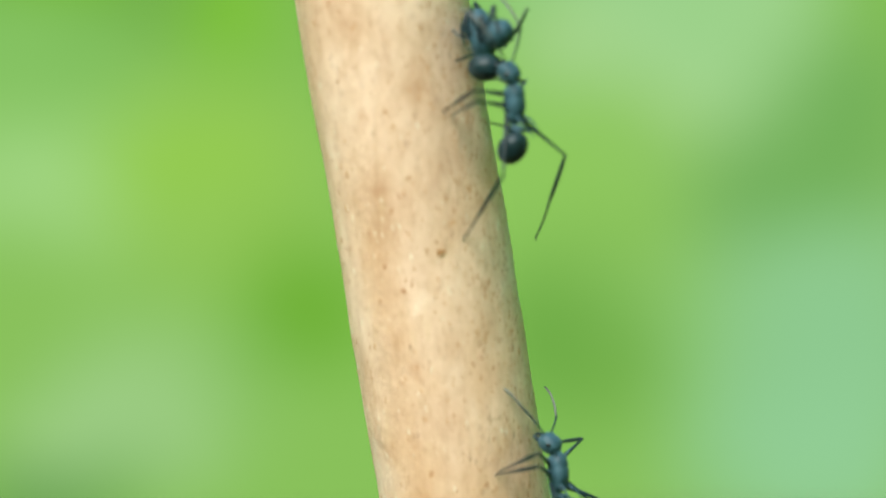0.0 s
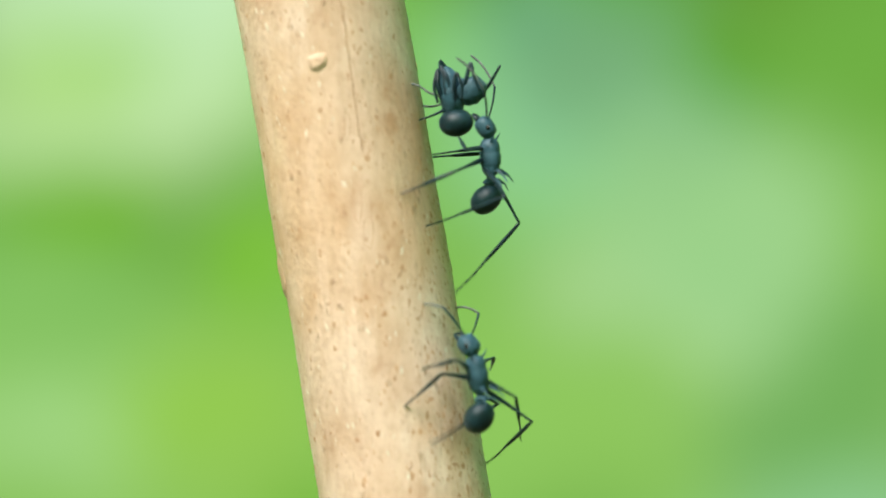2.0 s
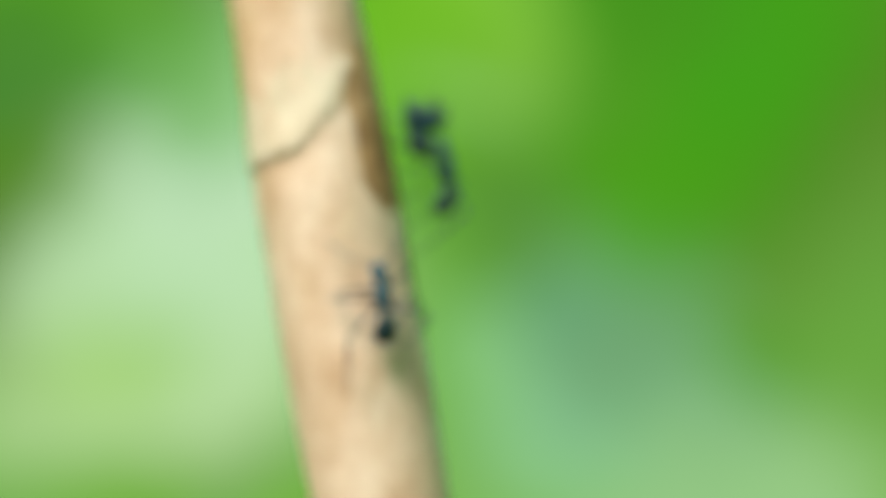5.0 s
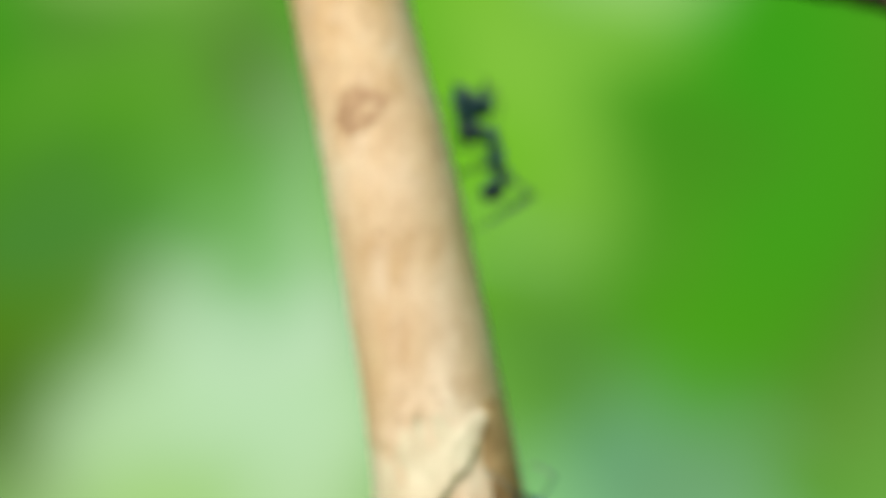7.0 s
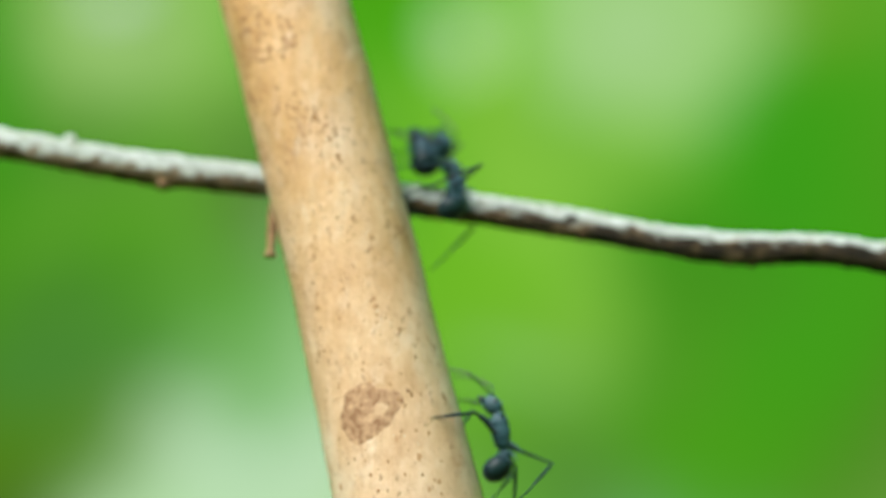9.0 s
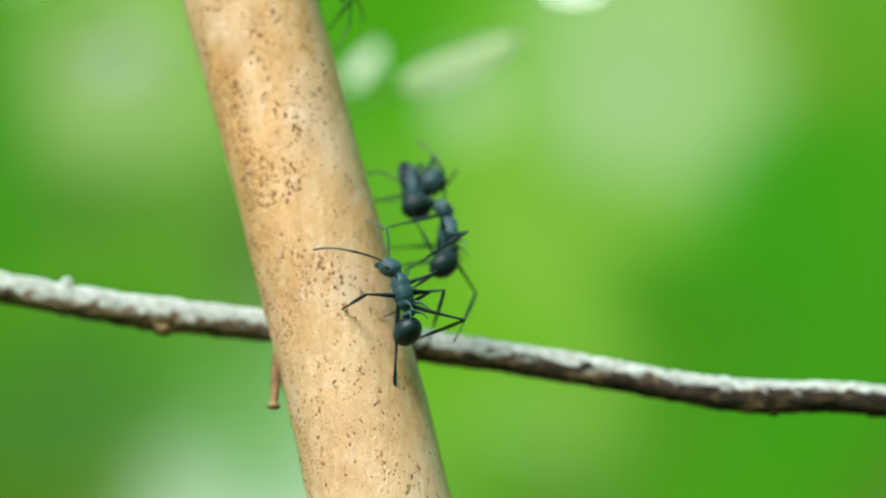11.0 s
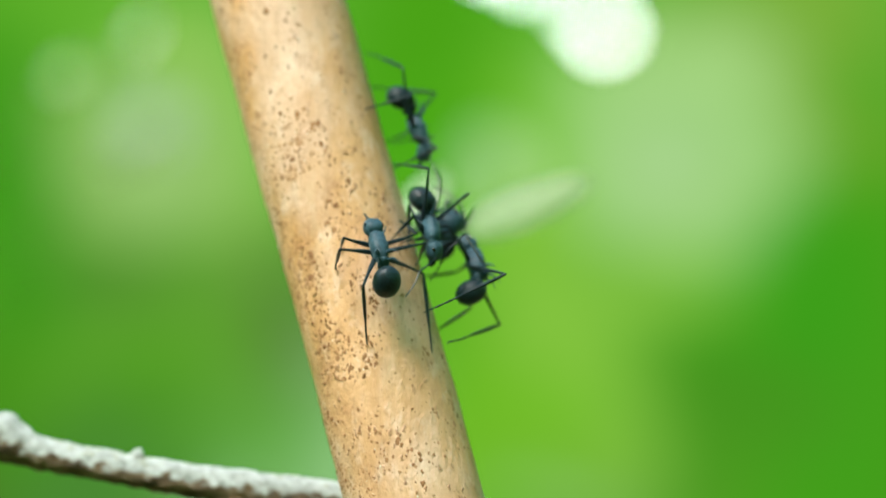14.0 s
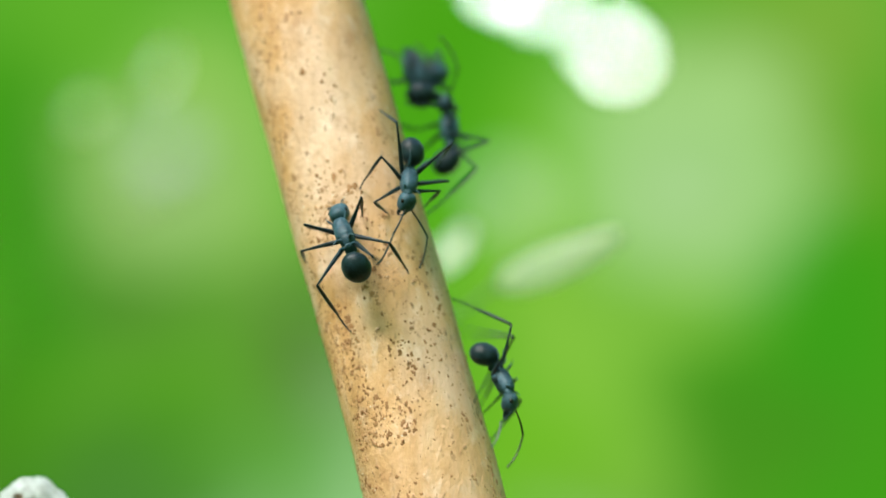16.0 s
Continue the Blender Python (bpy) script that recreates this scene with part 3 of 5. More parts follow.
def twig():
    bm = bmesh.new()
    line = bent([(-0.0668, 0.006, 1.1704), (-0.0648, 0.006, 1.1721), (-0.0615, 0.006, 1.1708), (-0.054, 0.006, 1.1693), (-0.046, 0.0062, 1.1680), (-0.038, 0.0066, 1.1672), (-0.024, 0.0068, 1.1654), (-0.0125, 0.0066, 1.1636), (0.001, 0.006, 1.1612), (0.013, 0.006, 1.1606), (0.035, 0.01, 1.1566), (0.08, 0.02, 1.145), (0.15, 0.03, 1.15), (0.21, 0.04, 1.14)], 60)
    line = [p + Vector((0, 0, 0.00026)) for p in line]
    radii = []
    for i, p in enumerate(line):
        r = 1.30 + 0.12 * noise.noise(p * 240) + 0.09 * noise.noise(p * 700) + 0.5 * max(0, p.x - 0.03) / 0.18
        r += 0.75 * math.exp(-((p.x + 0.0640) / 0.0016) ** 2) + 0.22 * math.exp(-((p.x + 0.0455) / 0.0016) ** 2)
        radii.append(r * MM if i else 0.7 * MM)
    tube(bm, line, radii, 40, 0.13, 1300)
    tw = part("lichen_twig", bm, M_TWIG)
    for x, z, r, tall in ((-0.0648, 1.1731, 0.9, 1.0), (-0.0532, 1.1703, 0.45, 1.5), (-0.0452, 1.1667, 0.6, 1.0), (-0.0300, 1.1675, 0.3, 1.2), (0.0040, 1.1598, 0.35, 1.0), (0.0105, 1.1618, 0.3, 1.4)):
        bud = bmesh.new()
        blob(bud, (x, 0.0055, z + 0.0002), (r * 1.2 * MM, r * MM, r * tall * MM), 18, 12, lambda d: 1 + 0.35 * noise.noise(d * 2.6 + Vector((x * 900, 0, z * 50))))
        part("bud", bud, M_STUB if x == -0.0452 else M_TWIG, tw, "knobbly old bud")
    crust = bmesh.new()
    rng = random.Random(8)
    for _ in range(900):
        p = line[rng.randrange(8, len(line) - 130)]
        a = radians(rng.gauss(0, 52 if p.x < -0.022 else 30))
        n = Vector((0.1, -math.sin(a), math.cos(a))).normalized()
        r = rng.uniform(0.06, 0.20) * MM
        blob(crust, p + n * 1.20 * MM, (r * 1.5, r, r), 6, 4, lambda d: 1 + 0.4 * noise.noise(d * 3 + p * 900))
    tagged(part("lichen_crust", crust, M_LICHEN, tw, "pale grey lichen crust"), kind="stuff")
    tagged(tw, "thin dark twig crusted with pale grey lichen, crossing behind the stem", "twig")
    bm = bmesh.new()
    up = bent([(0.24, 0.05, -0.02), (0.235, 0.05, 0.4), (0.212, 0.04, 0.9), (0.21, 0.04, 1.14), (0.22, 0.05, 1.5), (0.25, 0.08, 1.9)], 10)
    tube(bm, up, [(9 - 6 * i / len(up)) * MM for i in range(len(up))], 14, 0.12, 60)
    tagged(part("sapling_trunk", bm, M_WOOD), "slim brown sapling trunk that bears the twig", "sapling")


# ---- ants ----
NECK, WAIST = (1.50, 0, 0.06), (-1.95, 0, -0.22)
HEAD_REACH, GASTER_REACH, SCAPE, FLAG = 0.80, 1.10, 2.7, 3.0
# hip, default foot ahead and aside, length of the upper and the lower leg
LEGS = ((0.75, 2.2, 3.1, 2.9, 4.2), (-0.05, -0.9, 3.6, 3.2, 4.6), (-0.75, -6.2, 2.6, 4.6, 6.8))


def aimed(place, yaw, pitch):
    """At place, the x axis turned by yaw to the left and raised by pitch, in degrees."""
    return Matrix.Translation(place) @ pose(0, 0, 0, 0, 0, yaw) @ pose(0, 0, 0, 0, -pitch, 0)


def framed(place, x, z):
    """At place, x along x and z as near to z as can be."""
    x = x.normalized()
    z = (z - x * z.dot(x)).normalized()
    m = Matrix((x, z.cross(x), z)).transposed().to_4x4()
    m.translation = place
    return m


def bend_leg(hip, foot, a, b, side, swing):
    """Upper leg's pose and the lower one's in its space, for a foot, the knee swung round the line to it by degrees."""
    way = foot - hip
    d = max(abs(a - b) * 1.05, min(way.length, (a + b) * 0.992))
    w = way.normalized()
    ca = (a * a + d * d - b * b) / (2 * a * d)
    pole = Vector((0.05, side * 0.6, 1.0))
    pole = (pole - w * pole.dot(w)).normalized()
    pole = Matrix.Rotation(radians(swing), 3, w) @ pole
    knee = w * (a * ca) + pole * (a * math.sqrt(max(0.0, 1 - ca * ca)))
    upper = framed(hip, knee, pole)
    lower = framed(hip + knee, w * d - knee, pole)
    return upper, upper.inverted() @ lower


def ant(label, scale=1.0):
    """An ant in parts: x ahead, z away from the stem, the origin in its thorax. Its jointed parts have their origins in the joints."""
    root = new("ant")
    tagged(root, label, "ant", "ants on the stem")
    root.empty_display_size = 0.002
    u = MM * scale

    def v(x, y, z):
        return Vector((x * u, y * u, z * u))

    made = {"root": root, "scale": scale, "legs": [], "feelers": []}

    # head, in a space with its origin in the neck
    def skull(d):
        box = (abs(d.x) ** 2.6 + abs(d.y) ** 2.6 + abs(d.z) ** 2.6) ** (-1 / 2.6)
        return box * (1 - 0.12 * max(0, d.x) ** 2)

    hx = HEAD_REACH
    head = part("head", blob(bmesh.new(), v(hx, 0, -0.05), (0.88 * u, 0.74 * u, 0.66 * u), 24, 18, skull, 22), M_BODY, root)
    made["head"] = head
    for side in (-1, 1):
        part("eye", blob(bmesh.new(), v(hx - 0.10, side * 0.64, 0.26), (0.20 * u, 0.13 * u, 0.19 * u), 12, 9), M_EYE, head, "round black eye")
        bm = bmesh.new()
        jaw = bent([v(hx + 0.60, side * 0.34, -0.42), v(hx + 0.95, side * 0.30, -0.62), v(hx + 1.10, side * 0.06, -0.74)], 5)
        tube(bm, jaw, [(0.2 - 0.013 * i) * u for i in range(len(jaw))], 8)
        part("mandible", bm, M_LEG, head)
        base = v(hx + 0.48, side * 0.26, 0.22)
        bm = bmesh.new()
        path = bent([v(-0.1, 0, 0), v(SCAPE * 0.5, 0, 0.10), v(SCAPE, 0, 0)], 6)
        tube(bm, path, [u * (0.060 + 0.035 * i / len(path)) for i in range(len(path))], 8)
        scape = part("antenna", bm, M_LEG, head)
        bm = bmesh.new()
        path = bent([v(0, 0, 0), v(FLAG * 0.35, 0, 0.14), v(FLAG * 0.7, 0, 0.10), v(FLAG, 0, -0.16)], 8)
        tube(bm, path, [u * (0.078 + 0.016 * math.sin(i * 2.1)) for i in range(len(path))], 8)
        made["feelers"].append((scape, part("flagellum", bm, M_TIP, scape, "grey jointed antenna tip"), base, side))

    def trunk(d):
        x = d.x
        box = (abs(d.x) ** 2.8 + abs(d.y) ** 2.8 + abs(d.z) ** 2.8) ** (-1 / 2.8)
        return box * (0.95 - 0.08 * math.exp(-((x - 0.28) / 0.09) ** 2) - 0.07 * math.exp(-((x + 0.42) / 0.07) ** 2)) + 0.06 * (1 - x * x) * max(0, d.z) - 0.16 * max(0, -x) ** 2 * (1 - x * x) * 2 + 0.05 * max(0, x)

    thorax = part("thorax", blob(bmesh.new(), v(0, 0, 0), (1.50 * u, 0.70 * u, 0.78 * u), 24, 36, trunk, -4), M_BODY, root)
    bm = bmesh.new()
    tube(bm, [v(1.15, 0, 0.03), v(1.45, 0, 0.06), v(1.85, 0, 0.04)], [0.46 * u, 0.36 * u, 0.40 * u], 12)
    part("neck", bm, M_BODY, root)
    bm = blob(bmesh.new(), v(-1.72, 0, -0.05), (0.28 * u, 0.46 * u, 0.70 * u), 14, 10)
    tube(bm, [v(-1.25, 0, -0.2), v(-2.15, 0, -0.24)], [0.22 * u, 0.24 * u], 10)
    pet = part("petiole", bm, M_BODY, root)
    for side in (-1, 1):
        for parent, pts, r in ((thorax, [(-0.95, 0.42, 0.5), (-1.35, 0.62, 1.0), (-2.0, 0.92, 1.35)], 0.15), (pet, [(-1.72, 0.3, 0.35), (-2.0, 0.62, 0.72), (-2.55, 0.90, 0.86)], 0.12), (thorax, [(1.10, 0.45, 0.3), (1.42, 0.70, 0.55), (1.75, 0.84, 0.72)], 0.11)):
            bm = bmesh.new()
            path = bent([v(x, y * side, z) for x, y, z in pts], 4)
            tube(bm, path, [u * (r * (1 - i / (len(path) - 1)) + 0.012) for i in range(len(path))], 7)
            part("spine", bm, M_BODY, parent)

    # gaster, in a space with its origin behind the petiole
    def belly(d):
        return 1 - 0.016 * math.exp(-((d.x - 0.15) / 0.05) ** 2) - 0.016 * math.exp(-((d.x + 0.45) / 0.05) ** 2) - 0.05 * max(0, -d.x) ** 3

    bm = blob(bmesh.new(), v(-GASTER_REACH, 0, 0), (1.30 * u, 1.10 * u, 0.97 * u), 28, 22, belly, -34)
    tube(bm, [v(0.25, 0, 0), v(-0.3, 0, 0)], [0.20 * u, 0.34 * u], 10)
    made["gaster"] = part("gaster", bm, M_GASTER, root)

    for side in (-1, 1):
        for k, (hipx, _, _, l1, l2) in enumerate(LEGS):
            a, b = l1, l2
            bm = bmesh.new()
            path = bent([v(-0.15, 0, -0.05), v(0.25, 0, 0.02), v(a * 0.5, 0, 0.07), v(a, 0, 0)], 6)
            n = len(path)
            tube(bm, path, [u * (0.115 + 0.085 * math.exp(-((i / n - 0.42) / 0.28) ** 2) - 0.03 * i / n) for i in range(n)], 8)
            leg = part("leg", bm, M_LEG, root)
            bm = bmesh.new()
            path = bent([v(-0.04, 0, 0), v(b * 0.28, 0, 0.05), v(b * 0.56, 0, 0.06)], 6)
            n = len(path)
            tube(bm, path, [u * (0.095 + 0.055 * math.sin(math.pi * (i / n) ** 0.8)) for i in range(n)], 8)
            tibia = part("tibia", bm, M_LEG, leg)
            bm = bmesh.new()
            path = bent([v(b * 0.55, 0, 0.06), v(b * 0.76, 0, 0.11), v(b * 0.93, 0, 0.05), v(b, 0, 0), v(b + 0.22, 0, 0.10)], 5)
            n = len(path)
            tube(bm, path, [u * (0.078 - 0.03 * i / n + 0.012 * math.sin(i * 1.9)) for i in range(n)], 7)
            tarsus = part("tarsus", bm, M_LEG, leg)
            made["legs"].append((leg, tibia, tarsus, v(hipx, side * 0.42, -0.42), side, k))
    return made


def dead_ant(label, scale=1.0):
    """A dead ant folded in two, in the space of the ant that carries it: its gaster at the carrier's jaws, its head and thorax ahead of it."""
    root = new("ant")
    tagged(root, label, "ant", "ants on the stem")
    u = MM * scale

    def v(x, y, z):
        return Vector((x if x < 2.75 else 2.75 + (x - 2.75) * 0.82, y, z)) * u

    part("gaster", blob(bmesh.new(), v(2.75, 0.1, -2.15), (1.0 * u, 1.12 * u, 1.24 * u), 26, 20, lambda d: 1 - 0.016 * math.exp(-((d.z - 0.2) / 0.05) ** 2), 0), M_GASTER, root)
    part("petiole", blob(bmesh.new(), v(3.95, 0.1, -2.75), (0.42 * u, 0.42 * u, 0.34 * u), 12, 9), M_GASTER, root)
    thorax = part("thorax", blob(bmesh.new(), v(5.55, 0.0, -2.30), (1.7 * u, 0.95 * u, 0.95 * u), 22, 28, lambda d: 1 + 0.12 * noise.noise(d * 2.5) - 0.10 * math.exp(-((d.x - 0.1) / 0.1) ** 2) + 0.1 * max(0, -d.x), 6), M_BODY, root)
    head = part("head", blob(bmesh.new(), v(5.25, 0.15, -0.72), (1.02 * u, 0.98 * u, 1.12 * u), 22, 16, lambda d: (abs(d.x) ** 2.6 + abs(d.y) ** 2.6 + abs(d.z) ** 2.6) ** (-1 / 2.6) * (0.96 - 0.12 * max(0, -d.x) + 0.13 * noise.noise(d * 2.3)), 30), M_BODY, root)
    part("eye", blob(bmesh.new(), v(5.6, 0.88, -0.55), (0.2 * u, 0.12 * u, 0.2 * u), 10, 8), M_EYE, head, "round black eye")
    bm = bmesh.new()
    tube(bm, bent([v(6.0, 0, -2.2), v(6.15, 0.05, -1.6), v(5.8, 0.1, -1.1)], 5), [0.36 * u] * 11, 10)
    part("neck", bm, M_BODY, root)
    for side in (-1, 1):
        for pts, r in (([(6.0, 0.35, -2.5), (6.9, 0.40, -2.65), (8.0, 0.20, -2.95)], 0.36), ([(5.6, 0.35, -2.7), (6.4, 0.45, -2.9), (7.3, 0.30, -3.05)], 0.32)):
            bm = bmesh.new()
            path = bent([v(x, y * side, z) for x, y, z in pts], 4)
            tube(bm, path, [u * (r * (1 - i / (len(path) - 1)) + 0.012) for i in range(len(path))], 7)
            part("spine", bm, M_BODY, thorax)
    # legs folded along the thorax, some sticking out stiffly
    for pts, r in (
            ([(5.0, 0.55, -2.1), (6.6, 0.75, -2.3), (7.7, 0.4, -2.75), (6.9, 0.7, -2.5), (5.2, 0.9, -2.5)], 0.19),
            ([(5.3, -0.5, -2.3), (6.9, -0.6, -2.5), (8.2, -0.2, -2.9), (6.8, -0.7, -2.2)], 0.20),
            ([(4.8, 0.5, -2.7), (6.0, 0.9, -2.95), (7.4, 0.6, -2.9), (6.0, 1.0, -3.2), (4.6, 0.9, -3.1)], 0.18),
            ([(4.6, 0.5, -1.9), (5.9, 0.9, -1.0), (7.6, 0.8, -0.45), (6.4, 1.0, -0.25), (5.2, 0.9, 0.0)], 0.16),
            ([(4.2, -0.3, -1.2), (5.4, -0.6, 0.15), (7.2, -0.6, 1.35)], 0.16),
            ([(4.3, 0.6, -1.9), (5.9, 1.0, -1.75), (6.9, 0.9, -1.5), (5.8, 1.05, -1.2), (4.6, 1.0, -1.3)], 0.15),
            ([(3.9, 0.4, -2.9), (3.5, 0.8, -3.9), (3.1, 0.7, -5.6)], 0.09)):
        bm = bmesh.new()
        path = bent([v(*p) for p in pts], 6)
        tube(bm, path, [u * r * (1.15 - 0.65 * i / len(path)) for i in range(len(path))], 8)
        part("leg", bm, M_LEG, root)
    for pts in ([(5.0, 0.5, -2.5), (5.5, 0.8, -3.6), (6.4, 0.9, -4.6), (6.5, 0.8, -6.2)], [(4.6, -0.5, -2.8), (4.4, -0.7, -4.0), (4.7, -0.6, -5.2)]):
        bm = bmesh.new()
        path = bent([v(*p) for p in pts], 6)
        tube(bm, path, [u * 0.08] * len(path), 8)
        part("antenna", bm, M_TIP, root)
    return root


def clip_time(n=160):
    return [16.0 * i / n for i in range(n + 1)]


def glide(rows, t):
    """Smooth values between rows of seconds and numbers; those before the first and past the last stay."""
    if len(rows) == 1 or t <= rows[0][0]:
        return list(rows[0][1:])
    if t >= rows[-1][0]:
        return list(rows[-1][1:])
    ts = [r[0] for r in rows]
    i = max(0, min(len(rows) - 2, int(np.searchsorted(ts, t, "right")) - 1))
    a, b = rows[i], rows[i + 1]
    f = (t - a[0]) / (b[0] - a[0])
    before, after = rows[max(0, i - 1)], rows[min(len(rows) - 1, i + 2)]
    out = []
    for k in range(1, len(a)):
        span = b[0] - a[0]
        m0 = (b[k] - before[k]) / (b[0] - before[0]) * span
        m1 = (after[k] - a[k]) / (after[0] - a[0]) * span
        lim = 2 * abs(b[k] - a[k])
        m0, m1 = max(-lim, min(lim, m0)), max(-lim, min(lim, m1))
        out.append((2 * f ** 3 - 3 * f * f + 1) * a[k] + (f ** 3 - 2 * f * f + f) * m0 + (3 * f * f - 2 * f ** 3) * b[k] + (f ** 3 - f * f) * m1)
    return out


def ant_pose(s, phi, high, turn, away=0):
    """On the stem at s and phi, its thorax high mm above the bark, its head turned by degrees from straight up the stem."""
    n = outward(s, phi)
    a = lean(s) - radians(turn)
    ahead = Vector((-math.sin(a), 0, math.cos(a)))
    ahead = (ahead - n * ahead.dot(n) * 0.75).normalized()
    ahead = (ahead * math.cos(radians(away)) + Vector((0, math.sin(radians(away)), 0))).normalized()
    up = (n - ahead * n.dot(ahead)).normalized()
    left = up.cross(ahead)
    m = Matrix((ahead, left, up)).transposed().to_4x4()
    m.translation = axis(s) + n * (radius(s) + high * MM)
    return m


def crawl(made, rows, head, gaster, feelers, legs, carried=None):
    """Keys an ant. rows: seconds, s, phi, height in mm, turn and tilt; head and gaster: seconds, yaw, pitch; feelers, right and left: seconds, yaw and pitch of
    both limbs; legs, right then left, front to back: seconds, the foot in mm in the ant's space, the knee's swing. Between the rows the feet step."""
    root, u = made["root"], MM * made["scale"]
    times = clip_time()
    path = [(t, ant_pose(*glide(rows, t))) for t in times]
    walk(root, path)
    if carried:
        walk(carried, path)
    gone = [0.0]
    for (t0, m0), (t1, m1) in zip(path, path[1:]):
        gone.append(gone[-1] + min((m1.translation - m0.translation).length, 0.003))
    neck, waist = Vector(NECK) * u, Vector(WAIST) * u
    walk(made["head"], [(t, aimed(neck, *glide(head, t))) for t in times])
    walk(made["gaster"], [(t, aimed(waist, *glide(gaster, t))) for t in times])
    for (scape, flag, base, side), kept in zip(made["feelers"], feelers):
        tip = Vector((SCAPE * u, 0, 0))
        limbs = []
        for t in times:
            y1, p1, y2, p2 = glide(kept, t)
            sway = 5 * math.sin(2 * math.pi * 2 * t)
            limbs.append((t, aimed(base, y1 + sway, p1), aimed(tip, y2 - sway, p2)))
        walk(scape, [(t, m) for t, m, _ in limbs])
        walk(flag, [(t, m) for t, _, m in limbs])
    for (leg, tibia, tarsus, hip, side, k), kept in zip(made["legs"], legs):
        ts = [r[0] for r in kept]
        sign = 1 if (k + (side > 0)) % 2 else -1
        upper, lower = [], []
        for t, g in zip(times, gone):
            fx, fy, fz, swing = glide(kept, t)
            foot = Vector((fx, fy, fz)) * MM
            i = int(np.searchsorted(ts, t + 1e-6, "right")) - 1
            t0 = ts[i] if i >= 0 else 0.0
            t1 = ts[i + 1] if i + 1 < len(ts) else 16.0
            if t1 > t0:
                way = float(np.interp(t1, times, gone) - np.interp(t0, times, gone))
                turns, f = round(way / (8.0 * MM)), (t - t0) / (t1 - t0)
                c = 2 * math.pi * turns * f
                foot += Vector((sign * 1.7 * math.sin(c), 0, 0.7 * max(0.0, sign * math.cos(c)) * min(1.0, 8 * f * (1 - f)) if turns else 0)) * u
            a, b = bend_leg(hip, foot, LEGS[k][3] * u, LEGS[k][4] * u, side, swing)
            upper.append((t, a))
            lower.append((t, b))
        walk(leg, upper)
        walk(tibia, lower)
        walk(tarsus, lower)


# ---- shrubs behind ----
def leaf_mesh(w, h, rng):
    bm = bmesh.new()
    nu, nv = 10, 14
    g = {}
    for i in range(nu + 1):
        for j in range(nv + 1):
            f = j / nv
            half = w * (math.sin(math.pi * f ** 0.85) ** 0.62) + 0.0005
            a = (i / nu - 0.5) * 2
            g[i, j] = bm.verts.new((a * half, 0.18 * w * abs(a) ** 1.5 - 0.25 * h * (f - 0.5) ** 2 + 0.03 * w * math.sin(f * 17 + a * 2), (f - 0.5) * 2 * h))
    for i in range(nu):
        for j in range(nv):
            bm.faces.new((g[i, j], g[i + 1, j], g[i + 1, j + 1], g[i, j + 1]))
    bmesh.ops.solidify(bm, geom=bm.faces[:], thickness=0.0004)
    return bm


def shrub(label, foot, leaves, seed):
    rng = random.Random(seed)
    root = new("shrub")
    root.location = foot
    root.empty_display_size = 0.05
    tagged(root, label, "shrub")
    base = Vector(foot)
    bm = bmesh.new()
    line = bent([(0, 0, -0.03), (0.03, 0.02, 0.7), (-0.02, 0.03, 1.4), (0.02, 0.0, 2.1)], 10)
    tube(bm, line, [0.016 - 0.011 * i / len(line) for i in range(len(line))], 12, 0.15, 20)
    trunk = part("trunk", bm, M_WOOD, root)
    for kind, x, y, z, w, h, tilt in leaves:
        c = Vector((x, y, z)) - base
        lf = part("leaf", leaf_mesh(w, h, rng), M_LEAF[kind], root)
        lf.matrix_basis = Matrix.Translation(c) @ pose(0, 0, 0, rng.uniform(-34, -26), tilt, -30)
        stalk = lf.matrix_basis @ Vector((0, -0.0625 * h, -h * 0.98))
        bm = bmesh.new()
        start = Vector((0.0, 0.015, max(0.2, min(2.0, c.z - 0.25))))
        path = bent([start, start.lerp(stalk, 0.55) + Vector((0, 0.05, -0.03)), stalk], 8)
        tube(bm, path, [0.00015 + 0.003 * max(0.0, 1 - i / len(path) / 0.35) for i in range(len(path))], 7)
        part("branch", bm, M_WOOD, root)
    return root


def greenery():
    # pale leaves stand in for out-of-focus glints of light in the foliage
    left = [("glare", -0.1090, 0.3764, 1.3342, 0.0021, 0.0062, -8), ("bright", -0.1272, 0.3782, 1.3254, 0.0030, 0.0042, 20), ("pale", -0.0985, 0.3000, 1.2822, 0.0024, 0.0080, 56)]
    shrub("leafy shrub behind the stem, its narrow leaves painted pale for glints", (-0.55, 0.7, 0), left, 3)
    # two small leaves on thin stalks from the far side of the stem
    rng = random.Random(5)
    for kind, x, y, z, w, h, tilt in (("bright", -0.0212, 0.0600, 1.2058, 0.0016, 0.0070, 62), ("glare", -0.0332, 0.1000, 1.2176, 0.0013, 0.0036, 20)):
        lf = part("leaf", leaf_mesh(w, h, rng), M_LEAF[kind], the_stem, "small pale green leaf on a thin stalk, its colour painted sunlit")
        lf.matrix_basis = Matrix.Translation((x, y, z)) @ pose(0, 0, 0, -30, tilt, -30)
        tip = Vector((0, -0.0625 * h, -h * 0.98))
        root = lf.matrix_basis.inverted() @ bark(z - 1.02, 175)
        bm = bmesh.new()
        path = bent([root, root.lerp(tip, 0.5) + Vector((0, 0, -0.002)), tip], 8)
        tube(bm, path, [0.00022] * len(path), 7)
        part("stalk", bm, M_LEAF["pale"], lf)


